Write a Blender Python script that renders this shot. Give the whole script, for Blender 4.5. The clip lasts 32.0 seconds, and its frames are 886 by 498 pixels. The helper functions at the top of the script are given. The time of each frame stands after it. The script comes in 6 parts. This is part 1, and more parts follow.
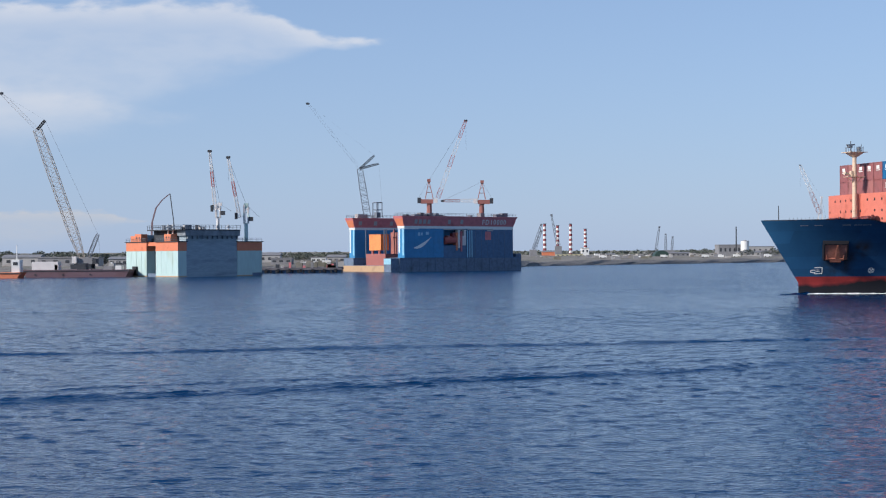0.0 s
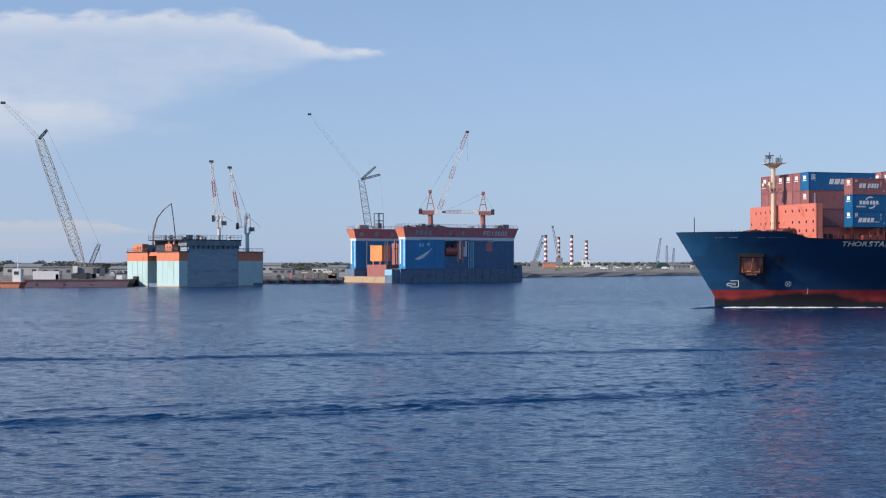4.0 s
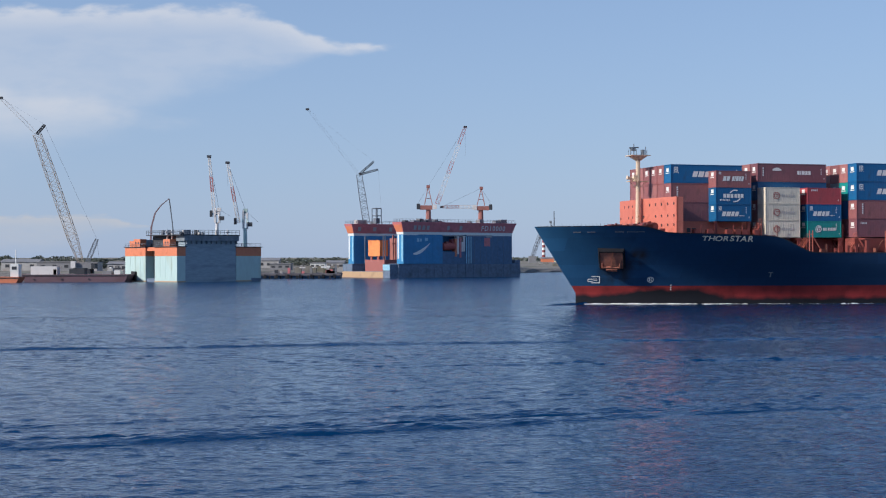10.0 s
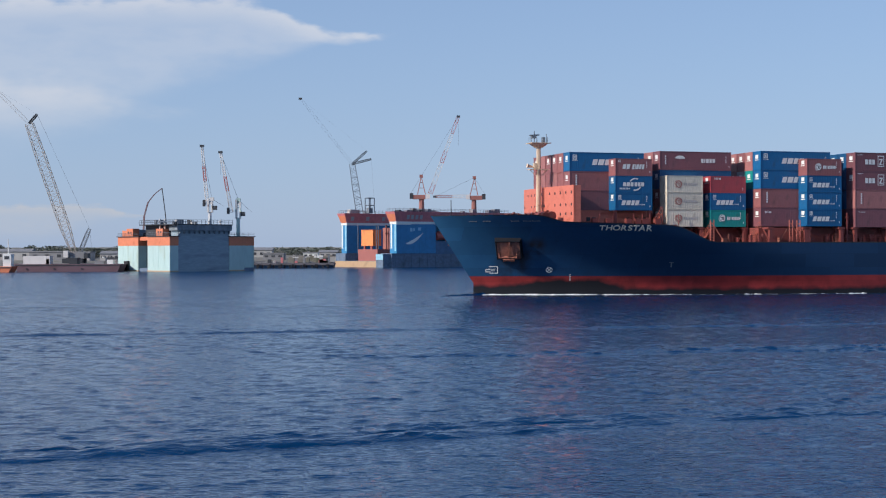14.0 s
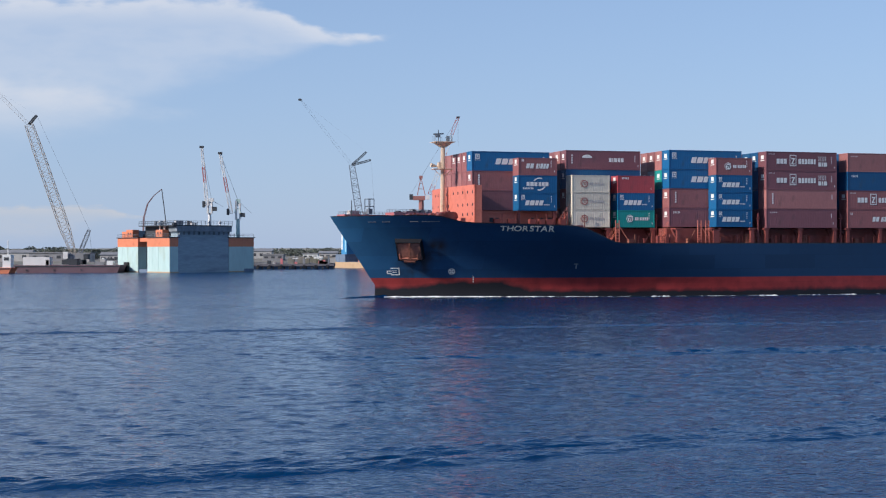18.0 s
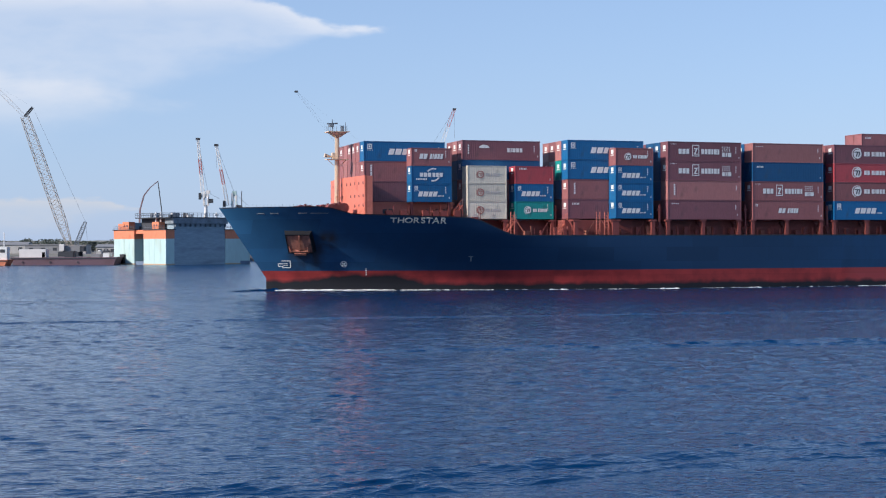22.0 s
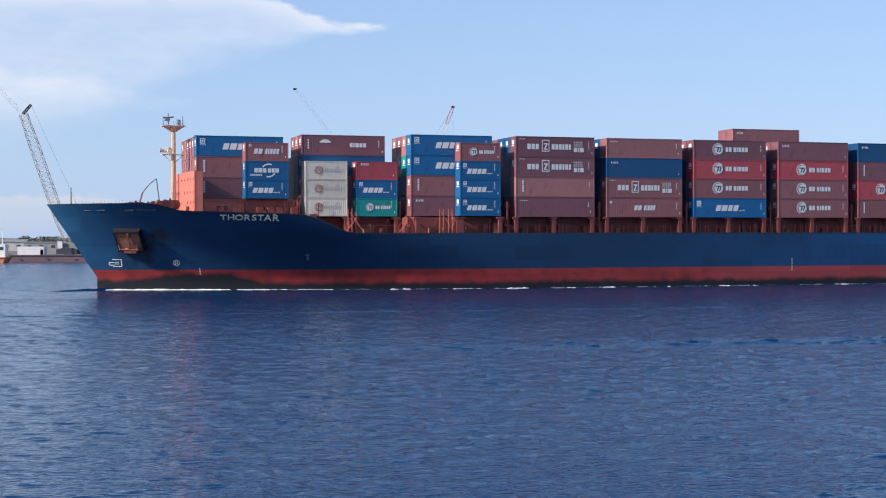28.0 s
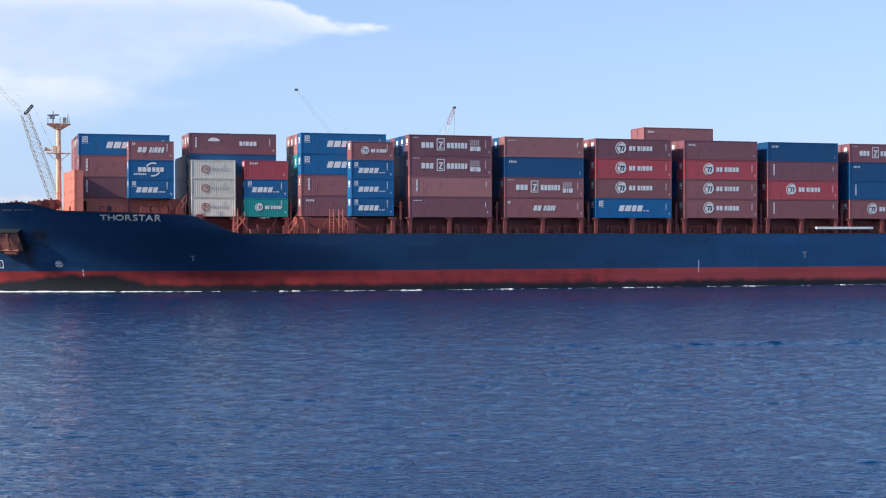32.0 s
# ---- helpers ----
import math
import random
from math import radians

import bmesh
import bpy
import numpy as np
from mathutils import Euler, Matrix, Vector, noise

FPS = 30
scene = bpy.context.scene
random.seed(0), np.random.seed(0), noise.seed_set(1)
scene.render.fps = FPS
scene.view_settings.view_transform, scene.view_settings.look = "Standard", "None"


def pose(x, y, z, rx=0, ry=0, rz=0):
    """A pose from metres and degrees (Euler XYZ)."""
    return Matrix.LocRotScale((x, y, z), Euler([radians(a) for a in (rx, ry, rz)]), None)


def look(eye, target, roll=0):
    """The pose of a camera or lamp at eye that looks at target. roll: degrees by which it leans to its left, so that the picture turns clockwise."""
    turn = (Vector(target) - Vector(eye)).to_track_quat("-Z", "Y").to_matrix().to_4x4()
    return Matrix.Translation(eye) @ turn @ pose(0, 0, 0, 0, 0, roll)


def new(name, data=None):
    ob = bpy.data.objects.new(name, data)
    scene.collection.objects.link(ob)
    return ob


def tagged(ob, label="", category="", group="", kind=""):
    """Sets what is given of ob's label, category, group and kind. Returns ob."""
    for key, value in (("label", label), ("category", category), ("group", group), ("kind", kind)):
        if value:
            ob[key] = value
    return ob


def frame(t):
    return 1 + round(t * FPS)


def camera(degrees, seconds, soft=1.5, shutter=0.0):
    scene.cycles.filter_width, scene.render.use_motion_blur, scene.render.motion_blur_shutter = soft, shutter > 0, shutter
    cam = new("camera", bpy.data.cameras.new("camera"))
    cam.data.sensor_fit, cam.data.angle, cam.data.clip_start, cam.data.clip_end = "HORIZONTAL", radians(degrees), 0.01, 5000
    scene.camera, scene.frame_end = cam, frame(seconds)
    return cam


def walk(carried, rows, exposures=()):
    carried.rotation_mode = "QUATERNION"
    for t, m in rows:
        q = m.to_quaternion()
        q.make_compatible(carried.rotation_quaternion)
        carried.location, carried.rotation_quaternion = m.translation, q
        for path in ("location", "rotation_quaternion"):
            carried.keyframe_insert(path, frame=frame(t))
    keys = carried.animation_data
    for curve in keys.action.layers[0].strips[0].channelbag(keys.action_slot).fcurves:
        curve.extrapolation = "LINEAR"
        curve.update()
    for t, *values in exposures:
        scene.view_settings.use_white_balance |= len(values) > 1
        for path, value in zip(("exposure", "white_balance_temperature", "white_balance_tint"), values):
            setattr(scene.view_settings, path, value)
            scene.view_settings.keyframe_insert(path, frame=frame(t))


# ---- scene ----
EYE = 6.855
cam = camera(33.56, 32.0, soft=1.15)


def cam_pose(yaw, pitch, roll):
    a, b = radians(yaw), radians(pitch)
    ahead = Vector((-math.sin(a) * math.cos(b), math.cos(a) * math.cos(b), math.sin(b)))
    return look((0, 0, EYE), Vector((0, 0, EYE)) + ahead * 100, roll)


walk(cam, [
    (0, cam_pose(0.000, 0.206, -0.354)), (0.5, cam_pose(-0.013, 0.277, -0.327)), (1, cam_pose(0.070, 0.547, -0.319)), (1.5, cam_pose(0.106, 0.597, -0.307)),
    (2, cam_pose(-0.000, 0.452, -0.284)), (2.5, cam_pose(0.000, 0.480, -0.259)), (3, cam_pose(-0.012, 0.491, -0.204)), (3.5, cam_pose(0.003, 0.570, -0.138)),
    (5.5, cam_pose(0.097, 0.690, -0.122)), (6, cam_pose(-0.023, 0.470, -0.094)), (6.5, cam_pose(-0.103, 0.312, -0.099)), (7, cam_pose(-0.044, 0.475, -0.114)),
    (7.5, cam_pose(-0.054, 0.455, -0.160)), (8, cam_pose(0.068, 0.663, -0.135)), (8.5, cam_pose(-0.010, 0.471, -0.148)), (9, cam_pose(0.022, 0.508, -0.110)),
    (9.5, cam_pose(-0.036, 0.408, -0.131)), (10, cam_pose(-0.039, 0.445, -0.129)), (10.5, cam_pose(-0.099, 0.340, -0.138)), (11, cam_pose(-0.112, 0.314, -0.131)),
    (11.5, cam_pose(-0.099, 0.363, -0.140)), (12, cam_pose(-0.132, 0.306, -0.130)), (12.5, cam_pose(-0.164, 0.273, -0.121)), (13, cam_pose(-0.143, 0.320, -0.125)),
    (13.5, cam_pose(-0.168, 0.238, -0.135)), (14, cam_pose(-0.307, 0.038, -0.134)), (14.5, cam_pose(-0.336, 0.004, -0.144)), (16.5, cam_pose(-0.328, 0.064, -0.148)),
    (17, cam_pose(-0.331, 0.061, -0.146)), (17.5, cam_pose(-0.316, 0.088, -0.142)), (18, cam_pose(-0.317, 0.075, -0.158)), (18.5, cam_pose(-0.408, -0.076, -0.162)),
    (19, cam_pose(-0.501, -0.339, -0.164)), (19.5, cam_pose(-0.469, -0.267, -0.165)), (20, cam_pose(-0.423, -0.185, -0.168)), (20.5, cam_pose(-0.411, -0.155, -0.165)),
    (21, cam_pose(-0.473, -0.273, -0.178)), (21.5, cam_pose(-0.521, -0.367, -0.186)), (22, cam_pose(-0.456, -0.239, -0.186)), (22.5, cam_pose(-0.426, -0.210, -0.178)),
    (23, cam_pose(-0.351, -0.079, -0.185)), (23.5, cam_pose(-0.344, -0.072, -0.178)), (24, cam_pose(-0.403, -0.185, -0.175)), (24.5, cam_pose(-0.471, -0.274, -0.176)),
    (25, cam_pose(-0.473, -0.271, -0.180)), (25.5, cam_pose(-0.410, -0.135, -0.157)), (27.5, cam_pose(-0.457, -0.254, -0.148)), (28, cam_pose(-0.515, -0.330, -0.141)),
    (28.5, cam_pose(-0.497, -0.233, -0.137)), (29, cam_pose(-0.468, -0.240, -0.139)), (29.5, cam_pose(-0.489, -0.274, -0.156)), (30, cam_pose(-0.513, -0.332, -0.167)),
    (30.5, cam_pose(-0.479, -0.284, -0.164)), (31, cam_pose(-0.443, -0.232, -0.138)), (31.5, cam_pose(-0.414, -0.187, -0.131)), (32, cam_pose(-0.460, -0.306, -0.116)),
],
     exposures=[(t, e, 5850, 12) for t, e in ((0, 0.0), (6, 0.0), (9, -0.08), (13, -0.1), (19, 0.08), (20.5, 0.16), (23, 0.23), (25, 0.3), (28, 0.29), (29, 0.31), (32, 0.43))])

# ---- light ----
SUN = Vector((-0.86, -0.43, 0.52)).normalized()   # towards the sun: from ahead of the ship, grazing its side
world = bpy.data.worlds.new("sky")
scene.world = world
world.use_nodes = True
wn = world.node_tree
sky = wn.nodes.new("ShaderNodeTexSky")
sky.sky_type, sky.sun_disc = "NISHITA", False
sky.sun_elevation = math.asin(SUN.z)
sky.sun_rotation = math.atan2(SUN.x, SUN.y)
sky.air_density, sky.dust_density, sky.ozone_density = 1.0, 0.35, 3.0
wn.nodes["Background"].inputs[1].default_value = 0.114
haze = wn.nodes.new("ShaderNodeMix")   # thin even haze over the clear sky
haze.data_type = "RGBA"
way = wn.nodes.new("ShaderNodeTexCoord")
high = wn.nodes.new("ShaderNodeSeparateXYZ")
thin = wn.nodes.new("ShaderNodeMapRange")   # the haze thins out upwards
for i, v in enumerate((0.0, 0.45, 0.78, 0.04)):
    thin.inputs[1 + i].default_value = v
wn.links.new(way.outputs["Generated"], high.inputs[0])
wn.links.new(high.outputs["Z"], thin.inputs[0])
wn.links.new(thin.outputs[0], haze.inputs[0])
haze.inputs[7].default_value = (3.4, 4.28, 5.8, 1)
wn.links.new(sky.outputs[0], haze.inputs[6])
wn.links.new(haze.outputs[2], wn.nodes["Background"].inputs[0])
sun = new("sun", bpy.data.lights.new("sun", "SUN"))
sun.data.energy, sun.data.angle, sun.data.color = 4.8, radians(3.0), (1.0, 0.88, 0.72)
sun.matrix_world = look(SUN * 500, (0, 0, 0))


# ---- materials ----
def mat(name, base, rough=0.55, metal=0.0, grain=8.0, var=0.12, stain=0.0, stain_col=(0.1, 0.05, 0.03),
        stain_scale=0.4, bump=0.02, per=0.0, streak=1.0):
    """Painted or raw surface: fine grain, broad fading, stains and a little relief."""
    m = bpy.data.materials.new(name)
    m.use_nodes = True
    nt = m.node_tree
    n, l = nt.nodes, nt.links
    bs = n["Principled BSDF"]
    tc = n.new("ShaderNodeTexCoord")
    mp = n.new("ShaderNodeMapping")
    mp.inputs["Scale"].default_value = (1, 1, streak)
    l.new(tc.outputs["Object"], mp.inputs[0])
    fine = n.new("ShaderNodeTexNoise")
    fine.inputs["Scale"].default_value, fine.inputs["Detail"].default_value = grain, 5
    broad = n.new("ShaderNodeTexNoise")
    broad.inputs["Scale"].default_value, broad.inputs["Detail"].default_value = stain_scale, 6
    l.new(mp.outputs[0], fine.inputs["Vector"])
    l.new(mp.outputs[0], broad.inputs["Vector"])
    add = n.new("ShaderNodeMath")
    add.operation = "ADD"
    l.new(fine.outputs["Fac"], add.inputs[0])
    l.new(broad.outputs["Fac"], add.inputs[1])
    rng = n.new("ShaderNodeMapRange")
    rng.inputs[1].default_value, rng.inputs[2].default_value = 0.6, 1.4
    rng.inputs[3].default_value, rng.inputs[4].default_value = 1 - var, 1 + var
    l.new(add.outputs[0], rng.inputs[0])
    val = rng.outputs[0]
    if per:
        info = n.new("ShaderNodeObjectInfo")
        pr = n.new("ShaderNodeMapRange")
        pr.inputs[3].default_value, pr.inputs[4].default_value = 1 - per, 1 + per
        l.new(info.outputs["Random"], pr.inputs[0])
        mul = n.new("ShaderNodeMath")
        mul.operation = "MULTIPLY"
        l.new(val, mul.inputs[0])
        l.new(pr.outputs[0], mul.inputs[1])
        val = mul.outputs[0]
    col = n.new("ShaderNodeVectorMath")
    col.operation = "SCALE"
    col.inputs[0].default_value = base
    l.new(val, col.inputs["Scale"])
    out = col.outputs[0]
    if stain:
        sr = n.new("ShaderNodeMapRange")
        sr.inputs[1].default_value, sr.inputs[2].default_value = 0.62 - 0.25 * stain, 0.8
        l.new(broad.outputs["Fac"], sr.inputs[0])
        mix = n.new("ShaderNodeMix")
        mix.data_type = "RGBA"
        l.new(sr.outputs[0], mix.inputs[0])
        l.new(out, mix.inputs[6])
        mix.inputs[7].default_value = (*stain_col, 1)
        out = mix.outputs[2]
    l.new(out, bs.inputs["Base Color"])
    bs.inputs["Roughness"].default_value, bs.inputs["Metallic"].default_value = rough, metal
    if bump:
        bp = n.new("ShaderNodeBump")
        bp.inputs["Distance"].default_value, bp.inputs["Strength"].default_value = bump, 0.6
        l.new(fine.outputs["Fac"], bp.inputs["Height"])
        l.new(bp.outputs[0], bs.inputs["Normal"])
    return m


def hull_paint():
    """Blue topsides over red boot-topping, scuffed and stained along the waterline."""
    m = mat("hull_paint", (0.016, 0.07, 0.175), 0.48, grain=1.5, var=0.16, stain=0.25, stain_col=(0.01, 0.03, 0.07),
            stain_scale=0.12, bump=0.03, streak=0.35)
    nt = m.node_tree
    n, l = nt.nodes, nt.links
    bs = n["Principled BSDF"]
    blue = bs.inputs["Base Color"].links[0].from_socket
    tc = n.new("ShaderNodeTexCoord")
    sep = n.new("ShaderNodeSeparateXYZ")
    l.new(tc.outputs["Object"], sep.inputs[0])
    wob = n.new("ShaderNodeTexNoise")
    wob.inputs["Scale"].default_value, wob.inputs["Detail"].default_value = 0.5, 8
    l.new(tc.outputs["Object"], wob.inputs["Vector"])

    def step(src, lo, hi):
        r = n.new("ShaderNodeMapRange")
        r.inputs[1].default_value, r.inputs[2].default_value = lo, hi
        l.new(src, r.inputs[0])
        return r.outputs[0]

    def mixed(fac, a, b):
        x = n.new("ShaderNodeMix")
        x.data_type = "RGBA"
        l.new(fac, x.inputs[0])
        for sock, v in ((x.inputs[6], a), (x.inputs[7], b)):
            if isinstance(v, tuple):
                sock.default_value = (*v, 1)
            else:
                l.new(v, sock)
        return x.outputs[2]
    red = mixed(step(wob.outputs["Fac"], 0.35, 0.75), (0.34, 0.042, 0.04), (0.18, 0.026, 0.026))
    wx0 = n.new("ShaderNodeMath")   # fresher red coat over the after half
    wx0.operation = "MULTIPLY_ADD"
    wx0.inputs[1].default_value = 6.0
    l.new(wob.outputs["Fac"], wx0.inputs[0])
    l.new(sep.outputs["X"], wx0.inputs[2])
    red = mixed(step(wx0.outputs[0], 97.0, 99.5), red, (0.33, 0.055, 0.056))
    # dark weed along the waterline, higher in one long patch aft of the stem
    wz = n.new("ShaderNodeMath")
    wz.operation = "MULTIPLY_ADD"
    wz.inputs[1].default_value, wz.inputs[2].default_value = 1.0, 0.27
    l.new(wob.outputs["Fac"], wz.inputs[0])
    bumpx = n.new("ShaderNodeMath")
    bumpx.operation = "SUBTRACT"
    bumpx.inputs[1].default_value = 20.0
    l.new(sep.outputs["X"], bumpx.inputs[0])
    ab = n.new("ShaderNodeMath")
    ab.operation = "ABSOLUTE"
    l.new(bumpx.outputs[0], ab.inputs[0])
    patch = n.new("ShaderNodeMapRange")
    patch.interpolation_type = "SMOOTHSTEP"
    patch.inputs[1].default_value, patch.inputs[2].default_value = 9.0, 4.0
    patch.inputs[3].default_value, patch.inputs[4].default_value = 0.1, 1.4
    l.new(ab.outputs[0], patch.inputs[0])
    lim = n.new("ShaderNodeMath")
    l.new(wz.outputs[0], lim.inputs[0])
    l.new(patch.outputs[0], lim.inputs[1])
    dz = n.new("ShaderNodeMath")
    dz.operation = "SUBTRACT"
    l.new(sep.outputs["Z"], dz.inputs[0])
    l.new(lim.outputs[0], dz.inputs[1])
    stemz = n.new("ShaderNodeMapRange")
    stemz.interpolation_type = "SMOOTHSTEP"
    stemz.inputs[1].default_value, stemz.inputs[2].default_value = 15.0, 10.0
    stemz.inputs[3].default_value, stemz.inputs[4].default_value = 0.0, 0.45
    l.new(sep.outputs["X"], stemz.inputs[0])
    lim2 = n.new("ShaderNodeMath")
    l.new(lim.outputs[0], lim2.inputs[0])
    l.new(stemz.outputs[0], lim2.inputs[1])
    l.new(lim2.outputs[0], dz.inputs[1])
    boot = mixed(step(dz.outputs[0], -0.2, 0.45), (0.016, 0.016, 0.02), red)
    # a darker blue between the bow and the fourth bay
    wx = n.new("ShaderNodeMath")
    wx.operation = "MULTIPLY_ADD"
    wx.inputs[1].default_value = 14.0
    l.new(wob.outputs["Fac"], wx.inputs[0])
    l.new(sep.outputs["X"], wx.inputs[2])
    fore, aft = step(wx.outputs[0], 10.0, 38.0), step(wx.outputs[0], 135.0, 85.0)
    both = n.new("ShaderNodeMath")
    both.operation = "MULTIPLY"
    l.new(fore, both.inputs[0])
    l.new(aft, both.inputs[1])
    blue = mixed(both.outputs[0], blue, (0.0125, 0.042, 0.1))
    # lighter blue towards the stem: the sun's sheen there put into the colour
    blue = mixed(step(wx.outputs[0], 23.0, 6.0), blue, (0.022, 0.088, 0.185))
    # rusty run-off under the anchor
    def hump(src, mid, wide):
        s = n.new("ShaderNodeMath")
        s.operation = "SUBTRACT"
        s.inputs[1].default_value = mid
        l.new(src, s.inputs[0])
        b = n.new("ShaderNodeMath")
        b.operation = "ABSOLUTE"
        l.new(s.outputs[0], b.inputs[0])
        return step(b.outputs[0], wide, wide * 0.35)
    run = n.new("ShaderNodeMath")
    run.operation = "MULTIPLY"
    l.new(hump(sep.outputs["X"], 12.0, 3.0), run.inputs[0])
    l.new(hump(sep.outputs["Z"], 4.6, 2.6), run.inputs[1])
    run2 = n.new("ShaderNodeMath")
    run2.operation = "MULTIPLY"
    run2.use_clamp = True
    l.new(run.outputs[0], run2.inputs[0])
    l.new(step(wob.outputs["Fac"], 0.3, 0.6), run2.inputs[1])
    blue = mixed(run2.outputs[0], blue, (0.02, 0.028, 0.045))
    # shadow of the anchor bolster, put into the colour abaft the pocket
    abaft_shade = n.new("ShaderNodeMath")
    abaft_shade.operation = "MULTIPLY"
    l.new(hump(sep.outputs["X"], 14.2, 1.7), abaft_shade.inputs[0])
    l.new(hump(sep.outputs["Z"], 7.0, 1.9), abaft_shade.inputs[1])
    abaft_shade2 = n.new("ShaderNodeMath")
    abaft_shade2.operation = "MULTIPLY"
    l.new(abaft_shade.outputs[0], abaft_shade2.inputs[0])
    l.new(step(wob.outputs["Fac"], 0.25, 0.55), abaft_shade2.inputs[1])
    blue = mixed(abaft_shade2.outputs[0], blue, (0.022, 0.02, 0.026))
    final = mixed(step(sep.outputs["Z"], 2.83, 2.87), boot, blue)
    # welded plates, each of a slightly different tone
    flat = n.new("ShaderNodeCombineXYZ")
    l.new(sep.outputs["X"], flat.inputs[0])
    l.new(sep.outputs["Z"], flat.inputs[1])
    plates = n.new("ShaderNodeTexBrick")
    for name, v in (("Scale", 1.0), ("Brick Width", 8.5), ("Row Height", 2.05), ("Mortar Size", 0.025), ("Mortar Smooth", 0.4)):
        plates.inputs[name].default_value = v
    for name, v in (("Color1", 0.88), ("Color2", 1.12), ("Mortar", 0.8)):
        plates.inputs[name].default_value = (v, v, v, 1)
    l.new(flat.outputs[0], plates.inputs["Vector"])
    tone = n.new("ShaderNodeMix")
    tone.data_type, tone.blend_type = "RGBA", "MULTIPLY"
    tone.inputs[0].default_value = 1.0
    l.new(final, tone.inputs[6])
    l.new(plates.outputs["Color"], tone.inputs[7])
    l.new(tone.outputs[2], bs.inputs["Base Color"])
    bs.inputs["Specular IOR Level"].default_value = 0.3
    return m


M = {}
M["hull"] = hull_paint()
M["deck_red"] = mat("deck_red", (0.23, 0.055, 0.046), 0.6, stain=0.5, stain_col=(0.14, 0.045, 0.035), stain_scale=0.6, var=0.2)
M["orange"] = mat("orange", (0.64, 0.19, 0.13), 0.55, stain=0.25, stain_col=(0.4, 0.1, 0.06), stain_scale=0.5, var=0.12)
M["rust"] = mat("rust", (0.36, 0.13, 0.085), 0.8, stain=0.6, stain_col=(0.1, 0.045, 0.03), stain_scale=1.2, var=0.3)
M["pocket"] = mat("pocket", (0.34, 0.14, 0.1), 0.8, stain=0.6, stain_col=(0.07, 0.04, 0.035), stain_scale=0.9, var=0.3)
M["black"] = mat("black", (0.015, 0.015, 0.018), 0.6)
M["dark"] = mat("dark", (0.04, 0.045, 0.055), 0.7, var=0.25)
M["white"] = mat("white", (0.78, 0.78, 0.75), 0.5, var=0.06)
M["cream"] = mat("cream", (0.7, 0.54, 0.39), 0.5, var=0.12, stain=0.2, stain_col=(0.4, 0.2, 0.1), stain_scale=2)
M["marking"] = mat("marking_paint", (0.82, 0.8, 0.77), 0.5, grain=6, var=0.12, stain=0.15, stain_col=(0.6, 0.56, 0.52), stain_scale=1.5)
M["faded"] = mat("faded_marking", (0.55, 0.5, 0.45), 0.5, grain=6, var=0.15)
M["faded_red"] = mat("faded_red_marking", (0.42, 0.17, 0.14), 0.5, grain=6, var=0.15)
M["name_paint"] = mat("name_paint", (0.88, 0.79, 0.65), 0.5, var=0.1, stain=0.35, stain_col=(0.62, 0.42, 0.2), stain_scale=0.5)
M["steel"] = mat("steel", (0.3, 0.31, 0.32), 0.45, 0.6, var=0.2)
BOX = {"maroon": (0.215, 0.082, 0.095), "brown": (0.285, 0.105, 0.104), "rose": (0.36, 0.148, 0.138), "red": (0.47, 0.072, 0.082),
       "blue": (0.01, 0.115, 0.28), "navy": (0.011, 0.085, 0.21), "white": (0.76, 0.68, 0.54), "teal": (0.015, 0.27, 0.25),
       "grey": (0.3, 0.31, 0.32), "orange": (0.6, 0.14, 0.06)}
for k, c in BOX.items():
    M["box_" + k] = mat("container_" + k, c, 0.45, grain=5, var=0.13, stain=0.18, stain_col=tuple(0.55 * v + 0.02 for v in c),
                        stain_scale=0.7, bump=0.01, per=0.12, streak=0.5)


# ---- geometry helpers ----
def bx(bm, x0, x1, y0, y1, z0, z1):
    v = [bm.verts.new((x, y, z)) for z in (z0, z1) for y in (y0, y1) for x in (x0, x1)]
    for f in ((0, 2, 3, 1), (4, 5, 7, 6), (0, 1, 5, 4), (2, 6, 7, 3), (0, 4, 6, 2), (1, 3, 7, 5)):
        bm.faces.new([v[i] for i in f])


def beam(bm, p, q, w, w2=None, sides=4):
    """A bar from p to q, w thick."""
    p, q = Vector(p), Vector(q)
    d = (q - p).normalized()
    u = d.cross(Vector((0.13, 0.97, 0.2))).normalized()
    v = d.cross(u)
    w2 = w if w2 is None else w2
    ring = []
    for c, r in ((p, w / 2), (q, w2 / 2)):
        ring.append([bm.verts.new(c + (u * math.cos(a) + v * math.sin(a)) * r * 1.2)
                     for a in [math.tau * (i + 0.5) / sides for i in range(sides)]])
    for i in range(sides):
        j = (i + 1) % sides
        bm.faces.new((ring[0][i], ring[0][j], ring[1][j], ring[1][i]))
    bm.faces.new(ring[0][::-1])
    bm.faces.new(ring[1])


